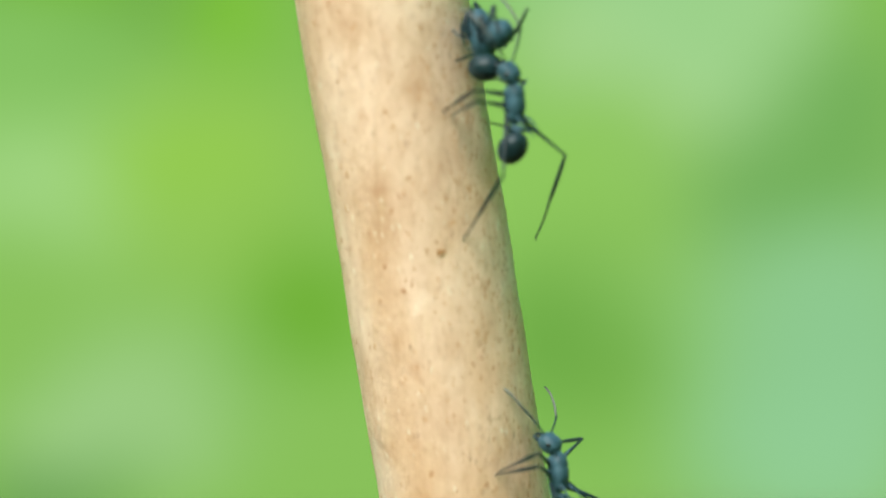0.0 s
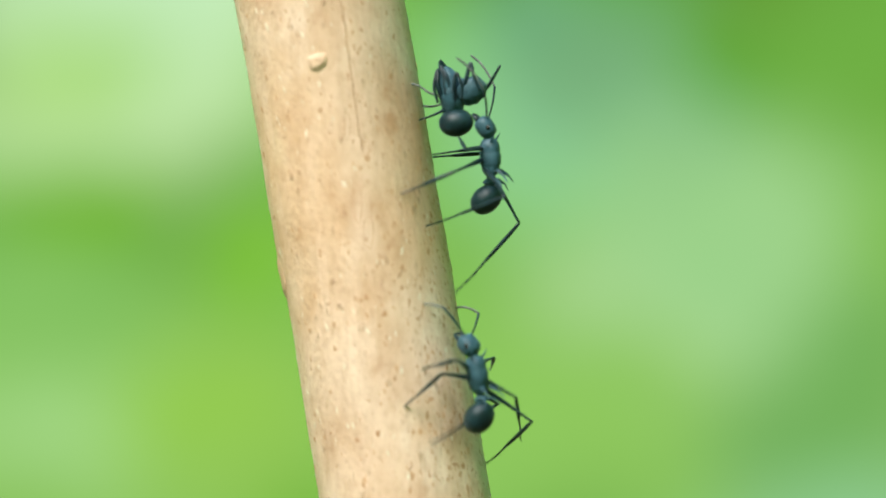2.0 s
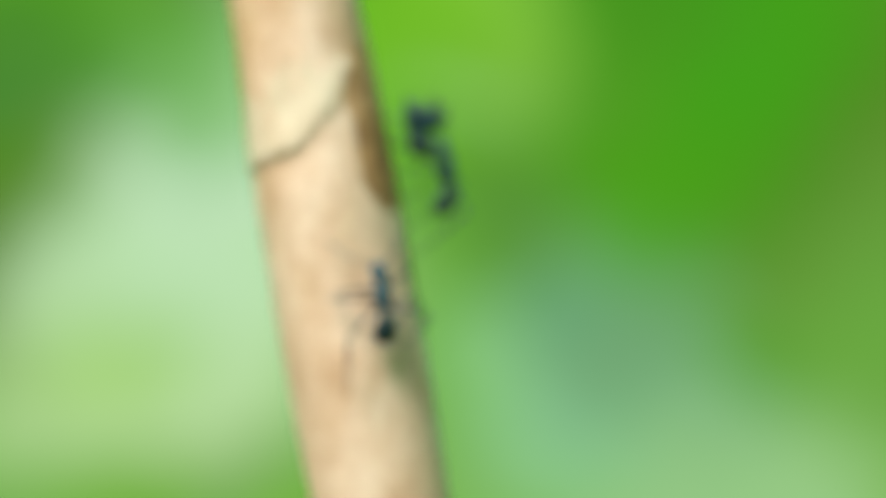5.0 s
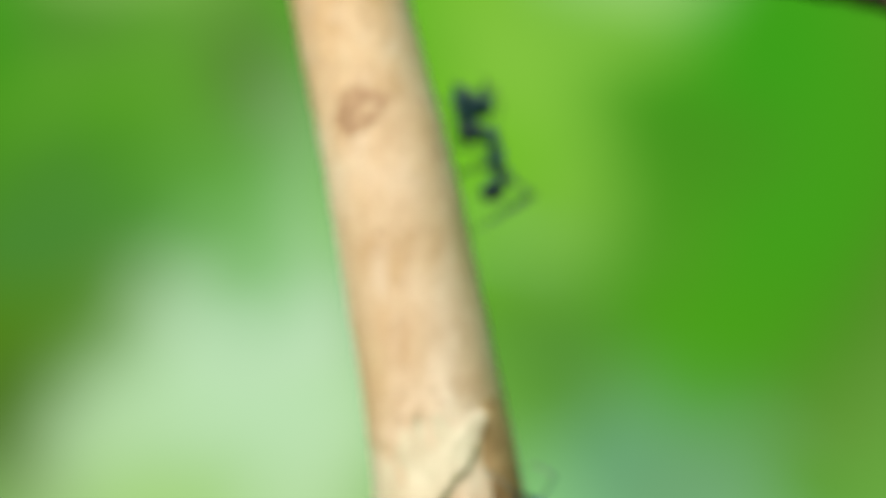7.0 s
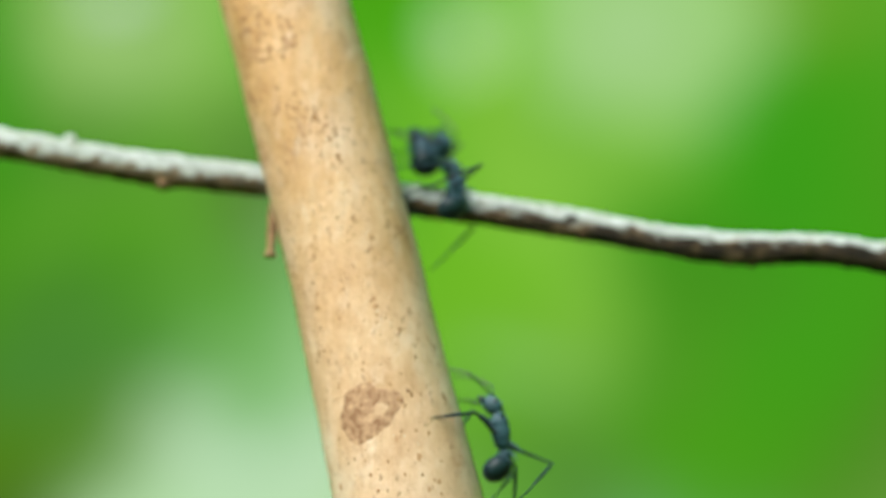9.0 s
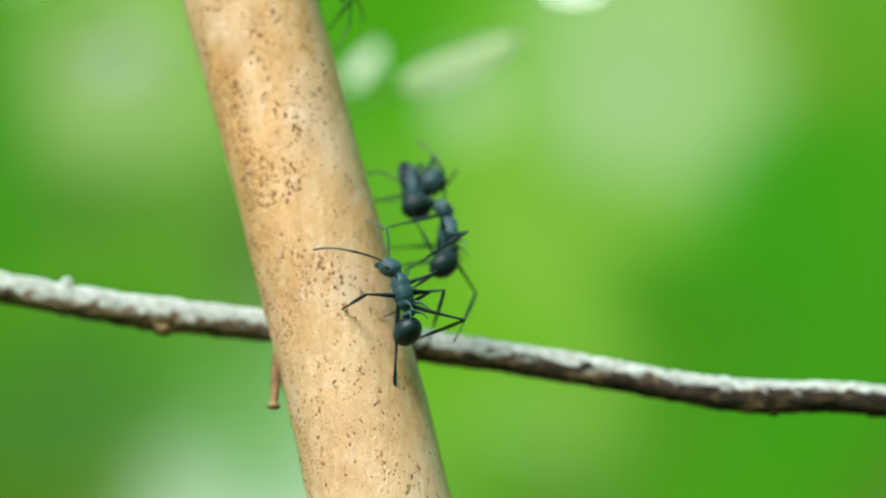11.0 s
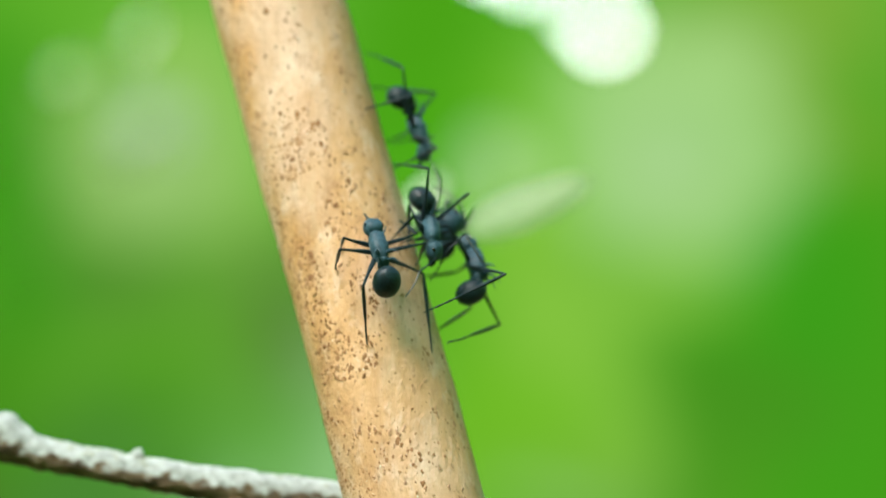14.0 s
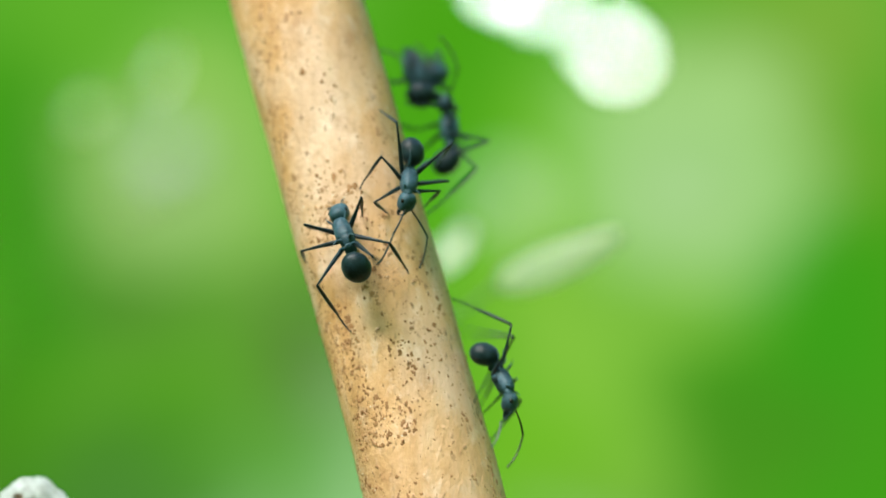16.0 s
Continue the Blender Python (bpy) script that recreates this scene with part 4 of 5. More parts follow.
def surroundings():
    bm = bmesh.new()
    n = 40
    g = [[bm.verts.new(((i / n - 0.5) * 2 * 60 * abs((i / n - 0.5) * 2) ** 1.5, (j / n - 0.5) * 2 * 60 * abs((j / n - 0.5) * 2) ** 1.5, 0)) for j in range(n + 1)] for i in range(n + 1)]
    for row in g:
        for w in row:
            w.co.z = 0.05 * noise.noise(w.co * 0.8) - 0.01
    for i in range(n):
        for j in range(n):
            bm.faces.new((g[i][j], g[i + 1][j], g[i + 1][j + 1], g[i][j + 1]))
    tagged(part("ground", bm, M_GROUND), "brown leaf-littered soil under the plants", "ground", kind="structure")
    bm = bmesh.new()
    seg, rings = 96, []
    for k in range(101):
        z = -0.4 + 5.0 * k / 100
        rings.append([bm.verts.new((4.46 * math.sin(2 * math.pi * i / seg), 4.46 * math.cos(2 * math.pi * i / seg), z + (0.25 * noise.noise(Vector((i * 0.7, k, 0))) if k == 100 else 0))) for i in range(seg)])
    for a, b in zip(rings, rings[1:]):
        for i in range(seg):
            bm.faces.new((a[i], b[i], b[(i + 1) % seg], a[(i + 1) % seg]))
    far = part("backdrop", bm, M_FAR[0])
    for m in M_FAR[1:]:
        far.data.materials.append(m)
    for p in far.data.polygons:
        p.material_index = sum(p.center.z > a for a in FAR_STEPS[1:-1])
    tagged(far, "glowing backdrop painted with blurred sunlit green foliage", "backdrop", kind="structure")


surroundings()
the_stem = stem()
stem_details(the_stem)
twig()
greenery()
CARRIER = ant("black spiny ant carrying a dead ant up the stem", 1.02)
CARRIED = dead_ant("dead folded black ant held in another ant's jaws", 1.05)
CLIMBER = ant("black spiny ant with grey dusted body climbing the stem", 1.02)
DESCENDER = ant("black spiny ant walking down the side of the stem", 0.93)
FOLLOWER = ant("black spiny ant following another one down the stem", 0.93)


def motions():
    rows = [(0, 0.0099, 49.1, 4.2, 8.5, 1.2), (0.5, 0.02, 56.8, 4.2, 14.1, -2), (1, 0.02959, 69, 4.2, 9.5, 0.5), (1.5, 0.04063, 86.4, 4.6, 20, -0.3), (2, 0.05085, 73.2, 4.6, 10.5, -3.1), (2.5, 0.06081, 118.2, 6.5, 14.5, -0.8), (3, 0.06886, 119, 6.5, 11.1, -1.1), (3.2, 0.07186, 119, 6.5, 12.1, -1.1), (5.3, 0.11514, 100.7, 5.2, 8.2, -6.6), (5.5, 0.11754, 94.7, 5.4, 17.2, -6.6), (6, 0.12351, 87.9, 5.4, 9.4, -6.7), (6.5, 0.1344, 112.7, 5.2, 2, -9.4), (7, 0.1435, 114.5, 5.2, 9.2, -5.9), (7.5, 0.15311, 119.2, 5.2, 2.4, -11.4), (8, 0.15917, 115.4, 5.2, 36.7, 5.7), (8.5, 0.16316, 109.4, 5.2, 40.7, 28.4), (9, 0.16654, 109.8, 5.2, 16.4, 40.6), (9.5, 0.16925, 112, 5.2, 47.6, 46.4), (9.7, 0.17025, 108, 5.2, 43.6, 41.4), (11.8, 0.17682, 87.7, 5.2, 19.7, 13.6), (12, 0.17882, 86.7, 5.2, 16.7, 3.6), (12.5, 0.18076, 79, 5.2, 4.3, 22.1), (13, 0.18296, 86.5, 4.4, -25.1, 23), (13.5, 0.1832, 86.5, 4.4, -31.6, 35.4), (14, 0.18583, 86.6, 4.2, -3, 33.5), (14.5, 0.18765, 61.8, 4.2, 0.9, 38.8), (15, 0.19283, 133.3, 5.8, 2.3, 33.7), (15.5, 0.1986, 129.9, 5.8, 2.6, 18.6), (16, 0.20467, 122.4, 5.8, 15.4, 19.5)]
    head = [(0, 11, -11), (0.5, 1, 2), (1, 4, -4), (1.5, 1, 1), (2, 3, -7), (2.5, -8, -9), (3, -9, -12), (5.5, 0, -10), (6, 0, -10), (6.5, 0, -10), (7, 0, -10), (7.5, 0, -10), (8, 0, -10), (8.5, 0, -10), (9, 0, -10), (9.5, 0, -10), (12, 20, -14), (12.5, 38, 0), (13, 0, -10), (13.5, 0, -10), (14, 0, -10), (14.5, 0, -10), (15.5, 0, -10), (16, 27, -20)]
    gaster = [(0, -6, 8), (0.5, -7, 12), (1, -9, 25), (1.5, -1, 29), (2, -7, 21), (2.5, 7, 19), (3, 20, 33), (5.5, 1, 21), (6, 1, 18), (6.5, -20, 19), (7, -24, 43), (7.5, 23, 33), (8, -43, 24), (8.5, -28, 21), (9, -5, 26), (9.5, -8, 9), (12, 16, 40), (12.5, 28, 53), (13, 39, 49), (13.5, 55, 65), (14, 48, 49), (14.5, -12, 42), (15.5, 55, 24), (16, 39, 8)]
    feelers = [
        [(0, -35, 15, 30, -35)],
        [(0, 35, 15, -30, -35)],
    ]
    legs = [
        [(0, 2.24, -3.16, -5.48, 0), (1.5, 2.24, -3.16, -5.48, 0), (3, 2.24, -3.16, -5.48, 0), (5.5, 2.24, -3.16, -5.48, 0), (7, 2.24, -3.16, -5.48, 0), (8.5, 2.24, -3.16, -5.48, 0), (12, 2.24, -3.16, -5.48, 0), (13.5, 2.24, -3.16, -5.48, 0), (15.5, 2.24, -3.16, -5.48, 0)],
        [(0, -0.92, -3.67, -5.57, 40), (1.5, -0.92, -3.67, -5.87, 0), (3, -0.92, -3.67, -5.87, 0), (5.5, -0.92, -3.67, -5.87, 0), (7, -0.92, -3.67, -5.87, 0), (8.5, -0.92, -3.67, -5.87, 0), (12, -0.92, -3.67, -5.87, 0), (13.5, -0.92, -3.67, -5.87, 0), (15.5, -0.92, -3.67, -5.87, 0)],
        [(0, -9.69, -3.66, -1.84, 5), (0.5, -5.61, -4.3, -3.76, 40), (1, -6.92, -2.78, -3.61, 40), (1.5, -9.73, -0.24, -3.72, 30), (2, -9.57, -0.26, -3.76, 25), (2.5, -10.02, 3.23, -4.16, 25), (3, -8.54, 3.79, -4.76, 20), (5.5, -6.32, -2.65, -5.17, 0), (7.5, -8.18, 4.33, -2.5, 35), (8, -10.3, 3.61, -2.75, 45), (8.5, -10.76, 1.26, -1.76, 45), (9, -5.5, -4.33, -2.13, -25), (12, -9.78, 1.38, -1.02, -15), (12.5, -7.22, -0.09, -4.33, -20), (13, -8.64, -0.46, -5.03, -15), (13.5, -8.15, -2.53, -5.03, -40), (14, -6.72, -0.79, -3.9, -30), (14.5, -2.61, -6.45, -3.92, 80), (15.5, -9.66, 3.31, -4.69, 45), (16, -9.53, 1.13, -4.09, 60)],
        [(0, -0.15, 2.24, -4.82, 20), (0.5, 1.09, 3.81, -5.43, 0), (1, 2.72, -5.64, -3.56, -100), (1.5, 2.17, -1.63, -2.56, -110), (2, 2.15, -0.42, -2.36, -70), (2.5, 2.09, 5.13, -5.47, -145), (3, 2.18, 1.27, -2.5, 130), (5.5, 2.24, 3.16, -5.48, 0), (7, 2.24, 3.16, -5.48, 0), (8.5, 2.24, 3.16, -5.48, 0), (12, 1.18, -0.59, -1.58, -150), (12.5, 5.52, -4.07, -1.65, 150), (14, 2.24, 3.16, -5.48, 0), (15.5, 2.24, 3.16, -5.48, 0)],
        [(0, -0.4, 1.5, -4.55, 10), (0.5, -0.98, 3.06, -5.07, 40), (1, 0.4, 3.48, -5.57, 150), (1.5, -0.6, 3.26, -5.7, 150), (2, -2, 3.96, -6.29, 10), (5.5, -0.92, 3.67, -5.87, 0), (7, -0.92, 3.67, -5.87, 0), (8.5, -0.92, 3.67, -5.87, 0), (12, -0.92, 3.67, -5.87, 0), (13.5, -0.92, 3.67, -5.87, 0), (15.5, -0.92, 3.67, -5.87, 0)],
        [(0, -9.59, 1.31, -4.89, -5), (0.5, -9.84, 2.41, -4.58, 0), (1, -7.85, -0.94, -3.99, 30), (1.5, -6.32, 2.65, -5.27, 15), (2, -4.45, 2.32, -4.78, -5), (2.5, -4.59, 5.23, -8.47, 5), (3, -3.64, 5.13, -8.12, 5), (5.5, -6.32, 2.65, -5.17, 0), (7, -6.32, 2.65, -5.17, 0), (8.5, -6.32, 2.65, -5.17, 0), (12, -4.46, -0.64, -4.41, 10), (12.5, -4.04, -3.77, -4.25, 40), (13, -2.24, -0.54, -4.82, -25), (13.5, -2.05, -1.42, -4.85, -10), (14, -6.32, 2.65, -4.87, -30), (14.5, -6.32, 2.65, -4.87, -50), (16, -6.32, 2.65, -5.17, 0)],
    ]
    crawl(CARRIER, rows, head, gaster, feelers, legs, CARRIED)
    rows = [(0, -0.01717, 49.9, 2.7, 8, 9.8), (0.5, -0.00449, 36.5, 2.7, -10.7, 14.4), (1, 0.00836, 35.6, 2.7, 0.9, 10.7), (1.5, 0.02228, 37.5, 2.7, -9, 10.1), (2, 0.03533, 47.7, 2.7, -4.7, 5.4), (2.5, 0.04773, 54.3, 2.7, 7, -6.3), (3, 0.05549, 46.3, 2.7, 12, -0.8), (3.2, 0.05789, 42.3, 2.7, 7, -0.8), (5.3, 0.10389, 17.6, 2.7, 3.7, -2.8), (5.5, 0.10699, 14.6, 2.7, 1.7, -2.8), (6, 0.10799, 20.5, 2.7, 11.6, -3.4), (6.5, 0.10684, 30.8, 2.7, 44.9, -11.2), (7, 0.10896, 49, 2.7, 12.5, -5.2), (7.5, 0.11678, 87.6, 2.7, -44.1, 2), (8, 0.12453, 87.3, 2.7, -43.8, -1.1), (8.5, 0.13393, 87.3, 2.7, -30, -2.4), (9, 0.14558, 87.3, 2.7, 2.8, -5.9), (9.5, 0.15624, 88.3, 2.7, -4.2, 18), (9.7, 0.15994, 76.3, 2.7, -2.2, 4), (11.8, 0.17454, 24.5, 2.7, -6.3, 9), (12, 0.17714, 22.5, 2.7, -6.3, 31), (12.5, 0.18244, 36.6, 2.7, 2.7, 15), (13, 0.18629, 13.1, 2.7, -10.7, 30.4), (13.5, 0.18676, 7.6, 2.7, -13.9, 34.6), (14, 0.18724, 16.6, 2.7, -0.7, 31.7), (14.5, 0.18635, 14.1, 2.7, 11.1, 29.7), (15, 0.18743, -1, 2.7, 11.2, 24), (15.5, 0.1923, -4.5, 2.7, 8.3, 35.7), (16, 0.19457, -10.2, 2.7, -4, 31)]
    head = [(0, 20, -22), (0.5, 5, -2), (1, 18, -9), (1.5, -1, 2), (2, 5, -8), (2.5, 21, -34), (3, 12, -8), (5.5, 0, -10), (6, 0, -10), (6.5, 0, -10), (7, 0, -10), (7.5, -16, 16), (8, 1, 18), (8.5, 1, 15), (9, -23, -15), (9.5, 27, -30), (12, 3, -12), (12.5, -7, -15), (13, -4, 6), (13.5, 2, 22), (14, -3, 0), (14.5, -9, 17), (15, -3, 5), (15.5, -22, 36), (16, -15, 3)]
    gaster = [(0, 0, 10), (1.5, -24, 17), (2, -14, 13), (2.5, -17, 14), (3, -2, 4), (5.5, 1, 1), (6, -2, 4), (9, -30, 33), (9.5, -8, 34), (12, 15, 41), (12.5, 3, 35), (13, 10, 42), (13.5, 7, 20), (14, 13, 44), (14.5, 20, 40), (15, 19, -3), (15.5, 4, 50), (16, -16, 44)]
    feelers = [
        [(0, -72, -14, 32, 0), (0.5, -28, 19, -4, -74), (1, -38, 25, 3, -52), (1.5, -27, 21, -50, -62), (2, -58, -9, 18, -51), (2.5, -78, -5, 25, -25), (3, -56, 10, 49, -69), (12, -41, 13, 31, -36), (12.5, -82, 41, 25, -25), (13, -46, 22, 75, -56), (13.5, -32, -36, -8, -2), (14.5, -20, -57, -11, 4), (15, -20, -48, -12, 7), (15.5, -72, 51, -14, 4), (16, 9, -37, -23, -15)],
        [(0, 4, -3, 5, -5), (0.5, 50, 35, 9, -16), (1, 13, -8, 9, -5), (1.5, 57, 38, 1, -18), (2, 12, -9, -9, -58), (2.5, -12, 14, 20, -19), (3, 25, -23, 1, -21), (7.5, 72, -4, -47, -30), (8, 1, -24, 2, -43), (8.5, 1, -34, 1, -29), (9, 23, -19, -4, -41), (9.5, 50, 4, 19, -6), (12, 32, -5, -23, -42), (12.5, -11, -21, 59, -8), (13, 27, -34, 62, 0), (13.5, 28, -53, 34, -6), (14, 0, -29, 8, 8), (14.5, 22, -28, -85, -39), (15, 37, -36, 1, 1), (15.5, 58, -44, 3, -6), (16, 43, -40, 10, 3)],
    ]
    legs = [
        [(0, 2.24, -3.16, -3.68, -20), (0.5, 2.24, -3.16, -3.68, 50), (1, 2.24, -3.16, -3.68, 20), (1.5, 4.39, -2.85, 0.23, -40), (2, 0.17, -6.18, -3.98, -20), (2.5, 2.24, -3.16, -3.68, 40), (3, 2.24, -3.16, -3.68, 0), (5.5, 2.24, -3.16, -3.98, 0), (7, 2.24, -3.16, -3.98, 0), (8.5, 2.24, -3.16, -3.98, 0), (12, 2.6, -2.39, -2.48, 0), (12.5, 3.67, -4.52, -4.29, -5), (13, 1.47, -2.9, -3.44, 15), (13.5, 1.92, -1.26, -2.2, 0), (14, 5.15, -2.97, -1.8, 40), (14.5, 6.37, -3.6, -2.15, 0), (15, 1.67, -0.75, -2.3, 0), (15.5, 0.81, -1.79, -3.21, 25), (16, 2.78, -1.33, -1.98, 10)],
        [(0.5, -4.36, -5.09, -1.85, 35), (1, -0.92, -3.67, -4.07, -10), (1.5, -3.68, -3.9, -3.16, 25), (2, -5.24, -4.69, -1.25, 25), (2.5, -0.92, -3.67, -4.07, 5), (3, 0.36, -4.76, -2.28, -5), (5.5, -0.92, -3.67, -4.37, 0), (7, -0.92, -3.67, -4.37, 0), (9.5, -5.91, 0.75, -0.4, -20), (12.5, -0.83, -4.77, -3.9, 30), (13, 1.2, -3.03, -3.67, 15), (13.5, 1.15, -3.21, -4.35, 20), (14, 2.24, -4.04, -3.98, 20), (14.5, 5.04, -4.54, -2.69, 25), (15, 0.27, -4.04, -4.54, 10), (15.5, 1.61, -3.1, -3.66, 20), (16, -1.43, -2.63, -5.45, 35)],
        [(0, -6.32, -2.65, -3.67, 0), (1.5, -6.01, -6.57, -3.53, 35), (2, -6.66, -3.92, -4.54, 25), (2.5, -11.41, -1.5, -2.02, 0), (3, -7.44, -2.6, -2.58, 20), (5.5, -6.32, -2.65, -3.67, 0), (7, -6.32, -2.65, -3.67, 0), (9, -5.4, 5.53, 0.47, -10), (9.5, -6.26, 0.54, -2.25, -5), (12, -3.22, -2.61, -5.37, 35), (12.5, -3.44, -4.45, -4.87, 15), (13, -4.54, -2.9, -7.48, 30), (13.5, -4.69, -2.19, -8.54, 25), (14, -5.14, -4.28, -7.42, -70), (14.5, -4.02, -5.23, -6.32, 35), (15, -1.95, -2.61, -4.64, 45), (15.5, -4.59, -2.14, -7.06, 45), (16, -2.36, -1.26, -5.04, 55)],
        [(0, 0.36, 2.74, -3.45, 15), (0.5, 1.77, 1.46, -2.87, 5), (1, 4.41, 2.97, -2.93, -10), (1.5, 2.24, 3.16, -3.68, 0), (2, 1.29, 2.21, -3.27, 5), (2.5, 4.58, 2.37, -3.82, -10), (3, 3.83, 3.27, -3.59, -5), (5.5, 2.24, 3.16, -3.98, 0), (7.5, 3.8, -1, -1.82, -45), (8, 4.45, -0.03, -1.84, -30), (8.5, 3.78, 1.52, -2.58, 105), (9, 0.63, 2.02, -3.2, 150), (9.5, 1.58, -0.95, -2.17, -120), (12, 0.25, 1.18, -3.2, -20), (12.5, 0.96, 1.37, -2.73, -15), (13, 3.22, 1.82, -1.66, -20), (13.5, 3.12, 1.49, -1.58, -15), (14, 2.58, 2.04, -2.27, -30), (14.5, 3.59, 1.98, -1.74, -15), (15, 3.07, 2.32, -2.01, -10), (15.5, 4.04, 1.25, -0.75, 0), (16, 3.04, 1.49, -1.82, -5)],
        [(0, 0.23, 2.99, -3.79, 5), (0.5, -0.88, 3.49, -4.41, 10), (1, -1.91, 1.82, -3.49, -10), (1.5, 1.19, 2.1, -3.25, 15), (2, -1.23, 3.83, -4.44, 25), (2.5, -4.34, 4.28, -4.34, 25), (3, -2.04, 3.52, -4.27, 15), (5.5, -0.92, 3.67, -4.37, 0), (7.5, 1.21, 4.06, -4.31, 125), (9, 2.07, 4.53, -6, 35), (9.5, -2.03, 4.37, -6.07, 30), (12, 0.1, 2.22, -3.91, -25), (12.5, 1.73, 4.28, -4.38, -10), (13, -0.85, 1.63, -3.9, -20), (13.5, 1.55, 3.26, -3.83, 0), (14, 1.27, 2.61, -3.3, -30), (14.5, 1.49, 2.62, -3.45, -25), (15, 3.14, 4.4, -3.81, -5), (16, 3.31, 4.2, -3.99, -20)],
        [(0, -6.32, 2.65, -3.67, 0), (2.5, -5.01, 2.93, -2.98, -150), (3, -6.23, 2.86, -3.72, 0), (6, -6.86, 2.88, -3.66, 15), (7.5, -6.32, 2.65, -3.67, 0), (9, -5.09, 2.75, -1.83, -105), (9.5, -9.77, 0.65, -4.44, 25), (12, -7.9, -0.35, -7.62, -15), (12.5, -7.07, 0.66, -5.07, 0), (13, -3, 1.88, -5.48, -35), (13.5, -2.88, 2.1, -5.99, -45), (14, -4.22, 0.88, -6.09, -30), (14.5, -3.63, -0.03, -5.6, -25), (15, -4.6, -0.55, -5.48, -20), (15.5, -1.8, 2.04, -5.76, -40), (16, -3.61, 3.23, -6.12, -35)],
    ]
    crawl(CLIMBER, rows, head, gaster, feelers, legs)
    rows = [(0, 0.26, 75, 2.7, 174, 0), (6, 0.24, 70, 2.7, 174, 0), (9.7, 0.207, 68, 2.7, 176, 0), (11.8, 0.19133, 77.3, 2.7, 179.5, -19.3), (12, 0.19043, 69.3, 2.7, 171.5, -19.3), (12.5, 0.19078, 81.9, 2.7, 156.7, 11.3), (13, 0.19001, 59.5, 2.7, 183.4, -10.7), (13.5, 0.18963, 57.1, 2.7, 200.9, -13.8), (14, 0.18846, 56.2, 2.7, 200, -18.4), (14.5, 0.18886, 48.7, 2.7, 191.9, -27.5), (15, 0.18814, 46.3, 2.7, 191, -29.1), (15.5, 0.18674, 59.2, 2.7, 159.7, 3.8), (16, 0.18146, 65.6, 2.7, 167.2, -30.3)]
    head = [(12, 33, -11), (12.5, 1, -11), (13, 19, -22), (13.5, 27, -25), (14, 34, -10), (14.5, 24, -44), (15, 25, -43), (15.5, -13, -25), (16, 34, -21)]
    gaster = [(12, 40, 14), (12.5, -28, 45), (13, -19, 29), (13.5, -1, 12), (14, 42, -8), (14.5, 47, -13), (15, 47, -15), (15.5, -20, 25), (16, 42, 7)]
    feelers = [
        [(12, -4, -13, -8, -28), (12.5, -68, -15, 15, 6)],
        [(12, 53, 3, 5, -13), (12.5, 86, 46, -72, -47), (13, 136, 55, -100, 28), (15, 137, 42, -100, 4), (15.5, 63, -9, -76, -22), (16, 31, -1, -41, -32)],
    ]
    legs = [
        [(12, 0.79, 0.02, -2.3, -25), (12.5, 1.14, -0.9, -2.91, 10), (13, 0.94, 0.27, -2.84, 150), (13.5, 0.86, 0.49, -2.81, -15), (14.5, -0.61, 1.09, -2.87, 30), (15, 0.29, 0.28, -3, 85)],
        [(12.5, -0, -4.41, -5.17, 25), (13, 0.91, -2.83, -3.79, 5), (13.5, 0.93, -2.31, -3.43, -5), (14, 0.32, -1.14, -3.17, -10), (14.5, -1.92, -0.26, -2.44, 35), (15, -1.2, -1.61, -2.79, -20), (15.5, 1.56, -0.16, -2.87, 10)],
        [(12.5, -5.07, 2.45, -2.19, -30), (13, -5.74, 0.22, -2.14, 0), (13.5, -5.21, -2.41, -2.56, 10), (14, -7.16, -1.14, -2.24, 0), (14.5, -6.52, -1.71, -1.21, 5), (15, -7.07, -2.17, -0.92, 0), (15.5, -4.1, -0.91, -2.89, 90), (16, -4.51, -3.3, -1.86, -5)],
        [(12, 2.05, 2.88, -3.5, -20), (13, 2.05, 2.88, -3.5, -15), (13.5, 0.5, 4.43, -2.72, -15), (14.5, 2.05, 2.88, -3.5, -55), (15, 2.05, 2.88, -3.5, -50), (15.5, 2.11, 5.89, -2.53, -15), (16, 2.05, 2.88, -3.5, -30)],
        [(13, -0.84, 3.35, -3.81, -5), (13.5, -0.84, 3.35, -3.81, -15), (14.5, -2.56, 4.89, -4.05, 5), (15, -0.84, 3.35, -3.81, -30), (16, -0.84, 3.35, -3.81, -30)],
        [(12.5, -1.45, 3.72, 0.79, -45), (13, -3.84, 4.7, -0.71, -45), (13.5, -4.18, 3.24, -1.06, -45), (14, -4.43, 3.55, -0.47, -35), (14.5, -3.36, 2.51, -1.21, -25), (15, -6.78, 4.08, -2.3, -30), (15.5, -0.49, 3.2, -0.59, 10), (16, -8.24, -1.93, -0.82, -45)],
    ]
    crawl(DESCENDER, rows, head, gaster, feelers, legs)
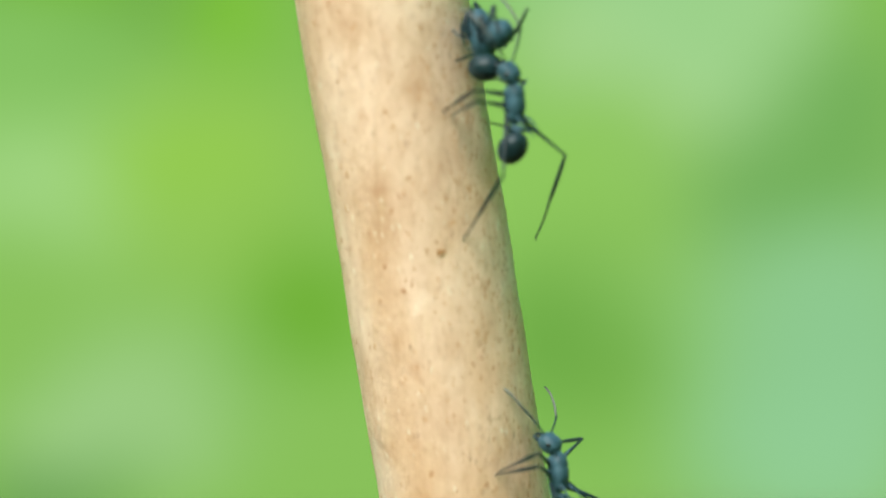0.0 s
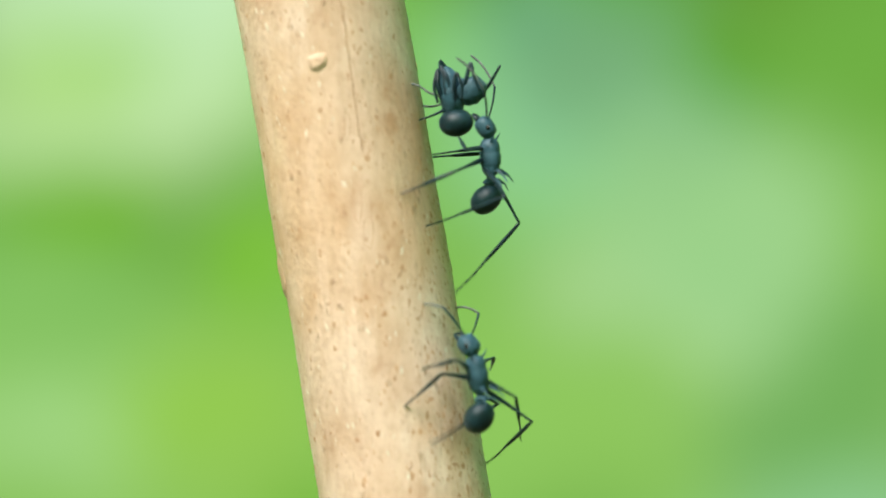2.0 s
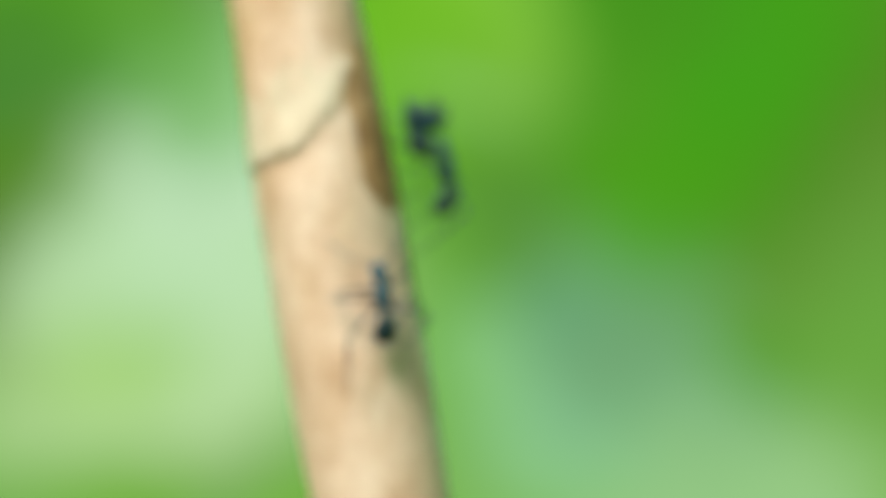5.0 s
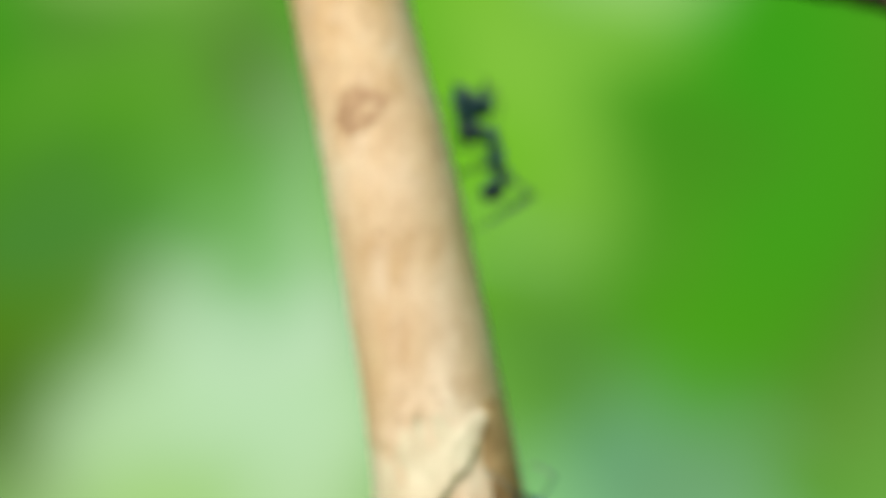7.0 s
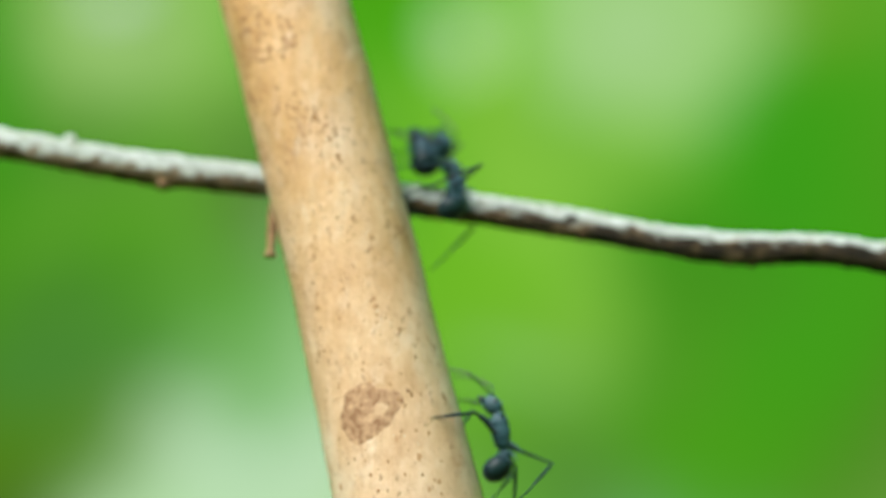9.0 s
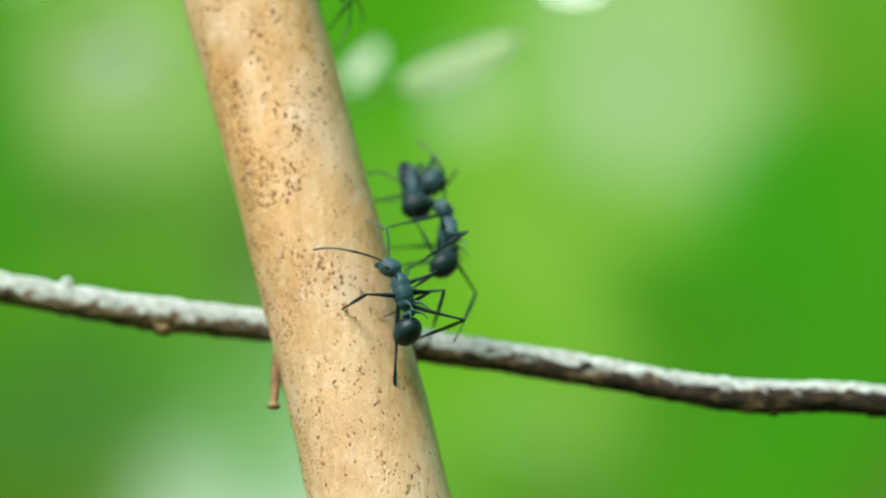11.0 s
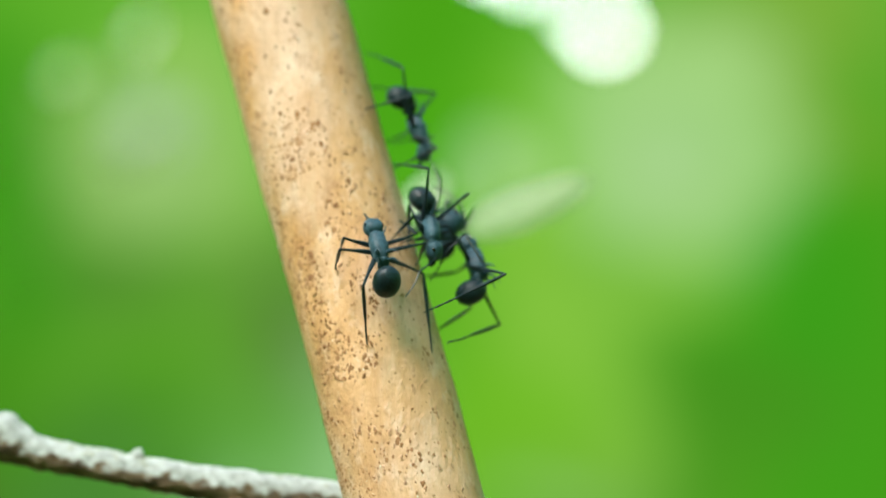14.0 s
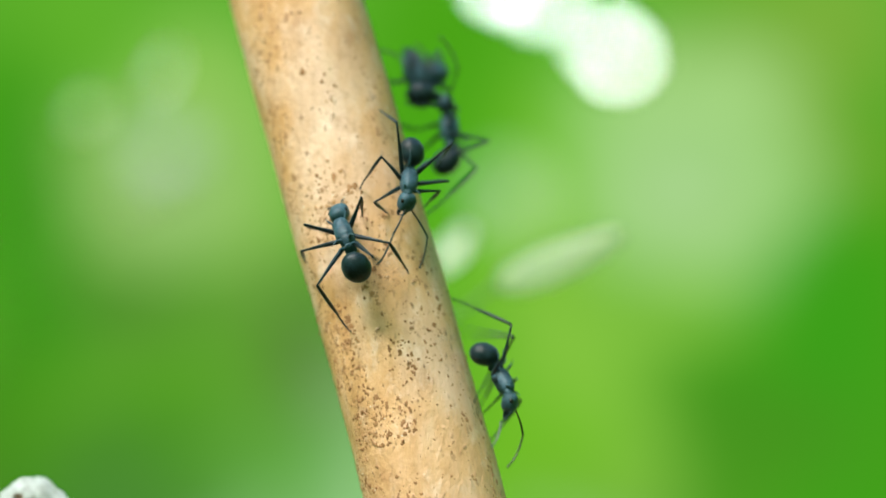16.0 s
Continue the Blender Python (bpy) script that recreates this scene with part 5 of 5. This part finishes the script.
    rows = [(0, 0.3, 60, 2.7, 172, 0), (8, 0.27, 60, 2.7, 172, 0), (12, 0.209, 60, 2.7, 172, 0), (12.5, 0.2045, 58, 2.7, 172, 0), (13, 0.20098, 86.7, 2.7, 172.6, -12), (13.5, 0.20107, 78.5, 2.7, 184.3, -13), (14, 0.19776, 87, 2.7, 165.7, -1.8), (14.5, 0.19782, 64, 2.7, 177.9, -23.2), (15, 0.1956, 50.8, 2.7, 188.6, -15.2), (15.5, 0.19804, 39.3, 2.7, 197.3, -34.1), (16, 0.19772, 34, 2.7, 204.5, -20.4)]
    head = [(13, 29, 5), (13.5, 31, -2), (14, 17, -10), (14.5, 30, -33), (15, 32, -14), (15.5, 32, -48), (16, 25, -37)]
    gaster = [(13, 13, 3), (13.5, 35, 15), (14, 18, 12), (14.5, 5, 6), (15, 15, -5), (15.5, -7, -13), (16, 19, -41)]
    feelers = [
        [(0, -35, 15, 30, -35)],
        [(0, 35, 15, -30, -35)],
    ]
    legs = [
        [(13, 0.92, 0.44, -2.53, 10), (14.5, 1.46, -0.89, -3.4, -20), (15, 3.32, -1.42, -4.01, 5), (15.5, 0.77, 0.58, -3.37, -30)],
        [(13, 0.02, -3.78, -4.65, 120), (14.5, -0.9, -2.4, -3.37, -15), (15, -0.95, -2.86, -3.5, 20), (15.5, -0.14, -2.16, -3.9, -5), (16, -0.17, -2.39, -3.3, 0)],
        [(14, -8.22, 2.38, -1.65, -35), (14.5, -8.96, -0.08, -1.72, -5), (15, -9.93, -0.45, -1.98, -5), (15.5, -7.38, -2.27, -0.42, -10), (16, -7.18, -2.6, -1.37, 0)],
        [(13, 2.05, 2.88, -3.8, 0), (14.5, -0.21, 4.91, -1.66, 0), (15.5, -0.25, 2.88, -3.21, -20), (16, -1.64, 3.34, -3.68, -5)],
        [(13, -0.84, 3.35, -4.11, 0), (15, -0.84, 3.35, -3.81, -25), (15.5, -0.84, 3.35, -3.81, -25), (16, -2.88, 2.13, -2.38, 10)],
        [(14, -5.77, 2.42, -3.25, -15), (14.5, -5.77, 2.42, -3.25, -15), (15, -4.63, 3.23, -1.05, -35), (15.5, -5.77, 2.42, -3.25, -15), (16, -4.95, 3.3, -2, -25)],
    ]
    crawl(FOLLOWER, rows, head, gaster, feelers, legs)


motions()
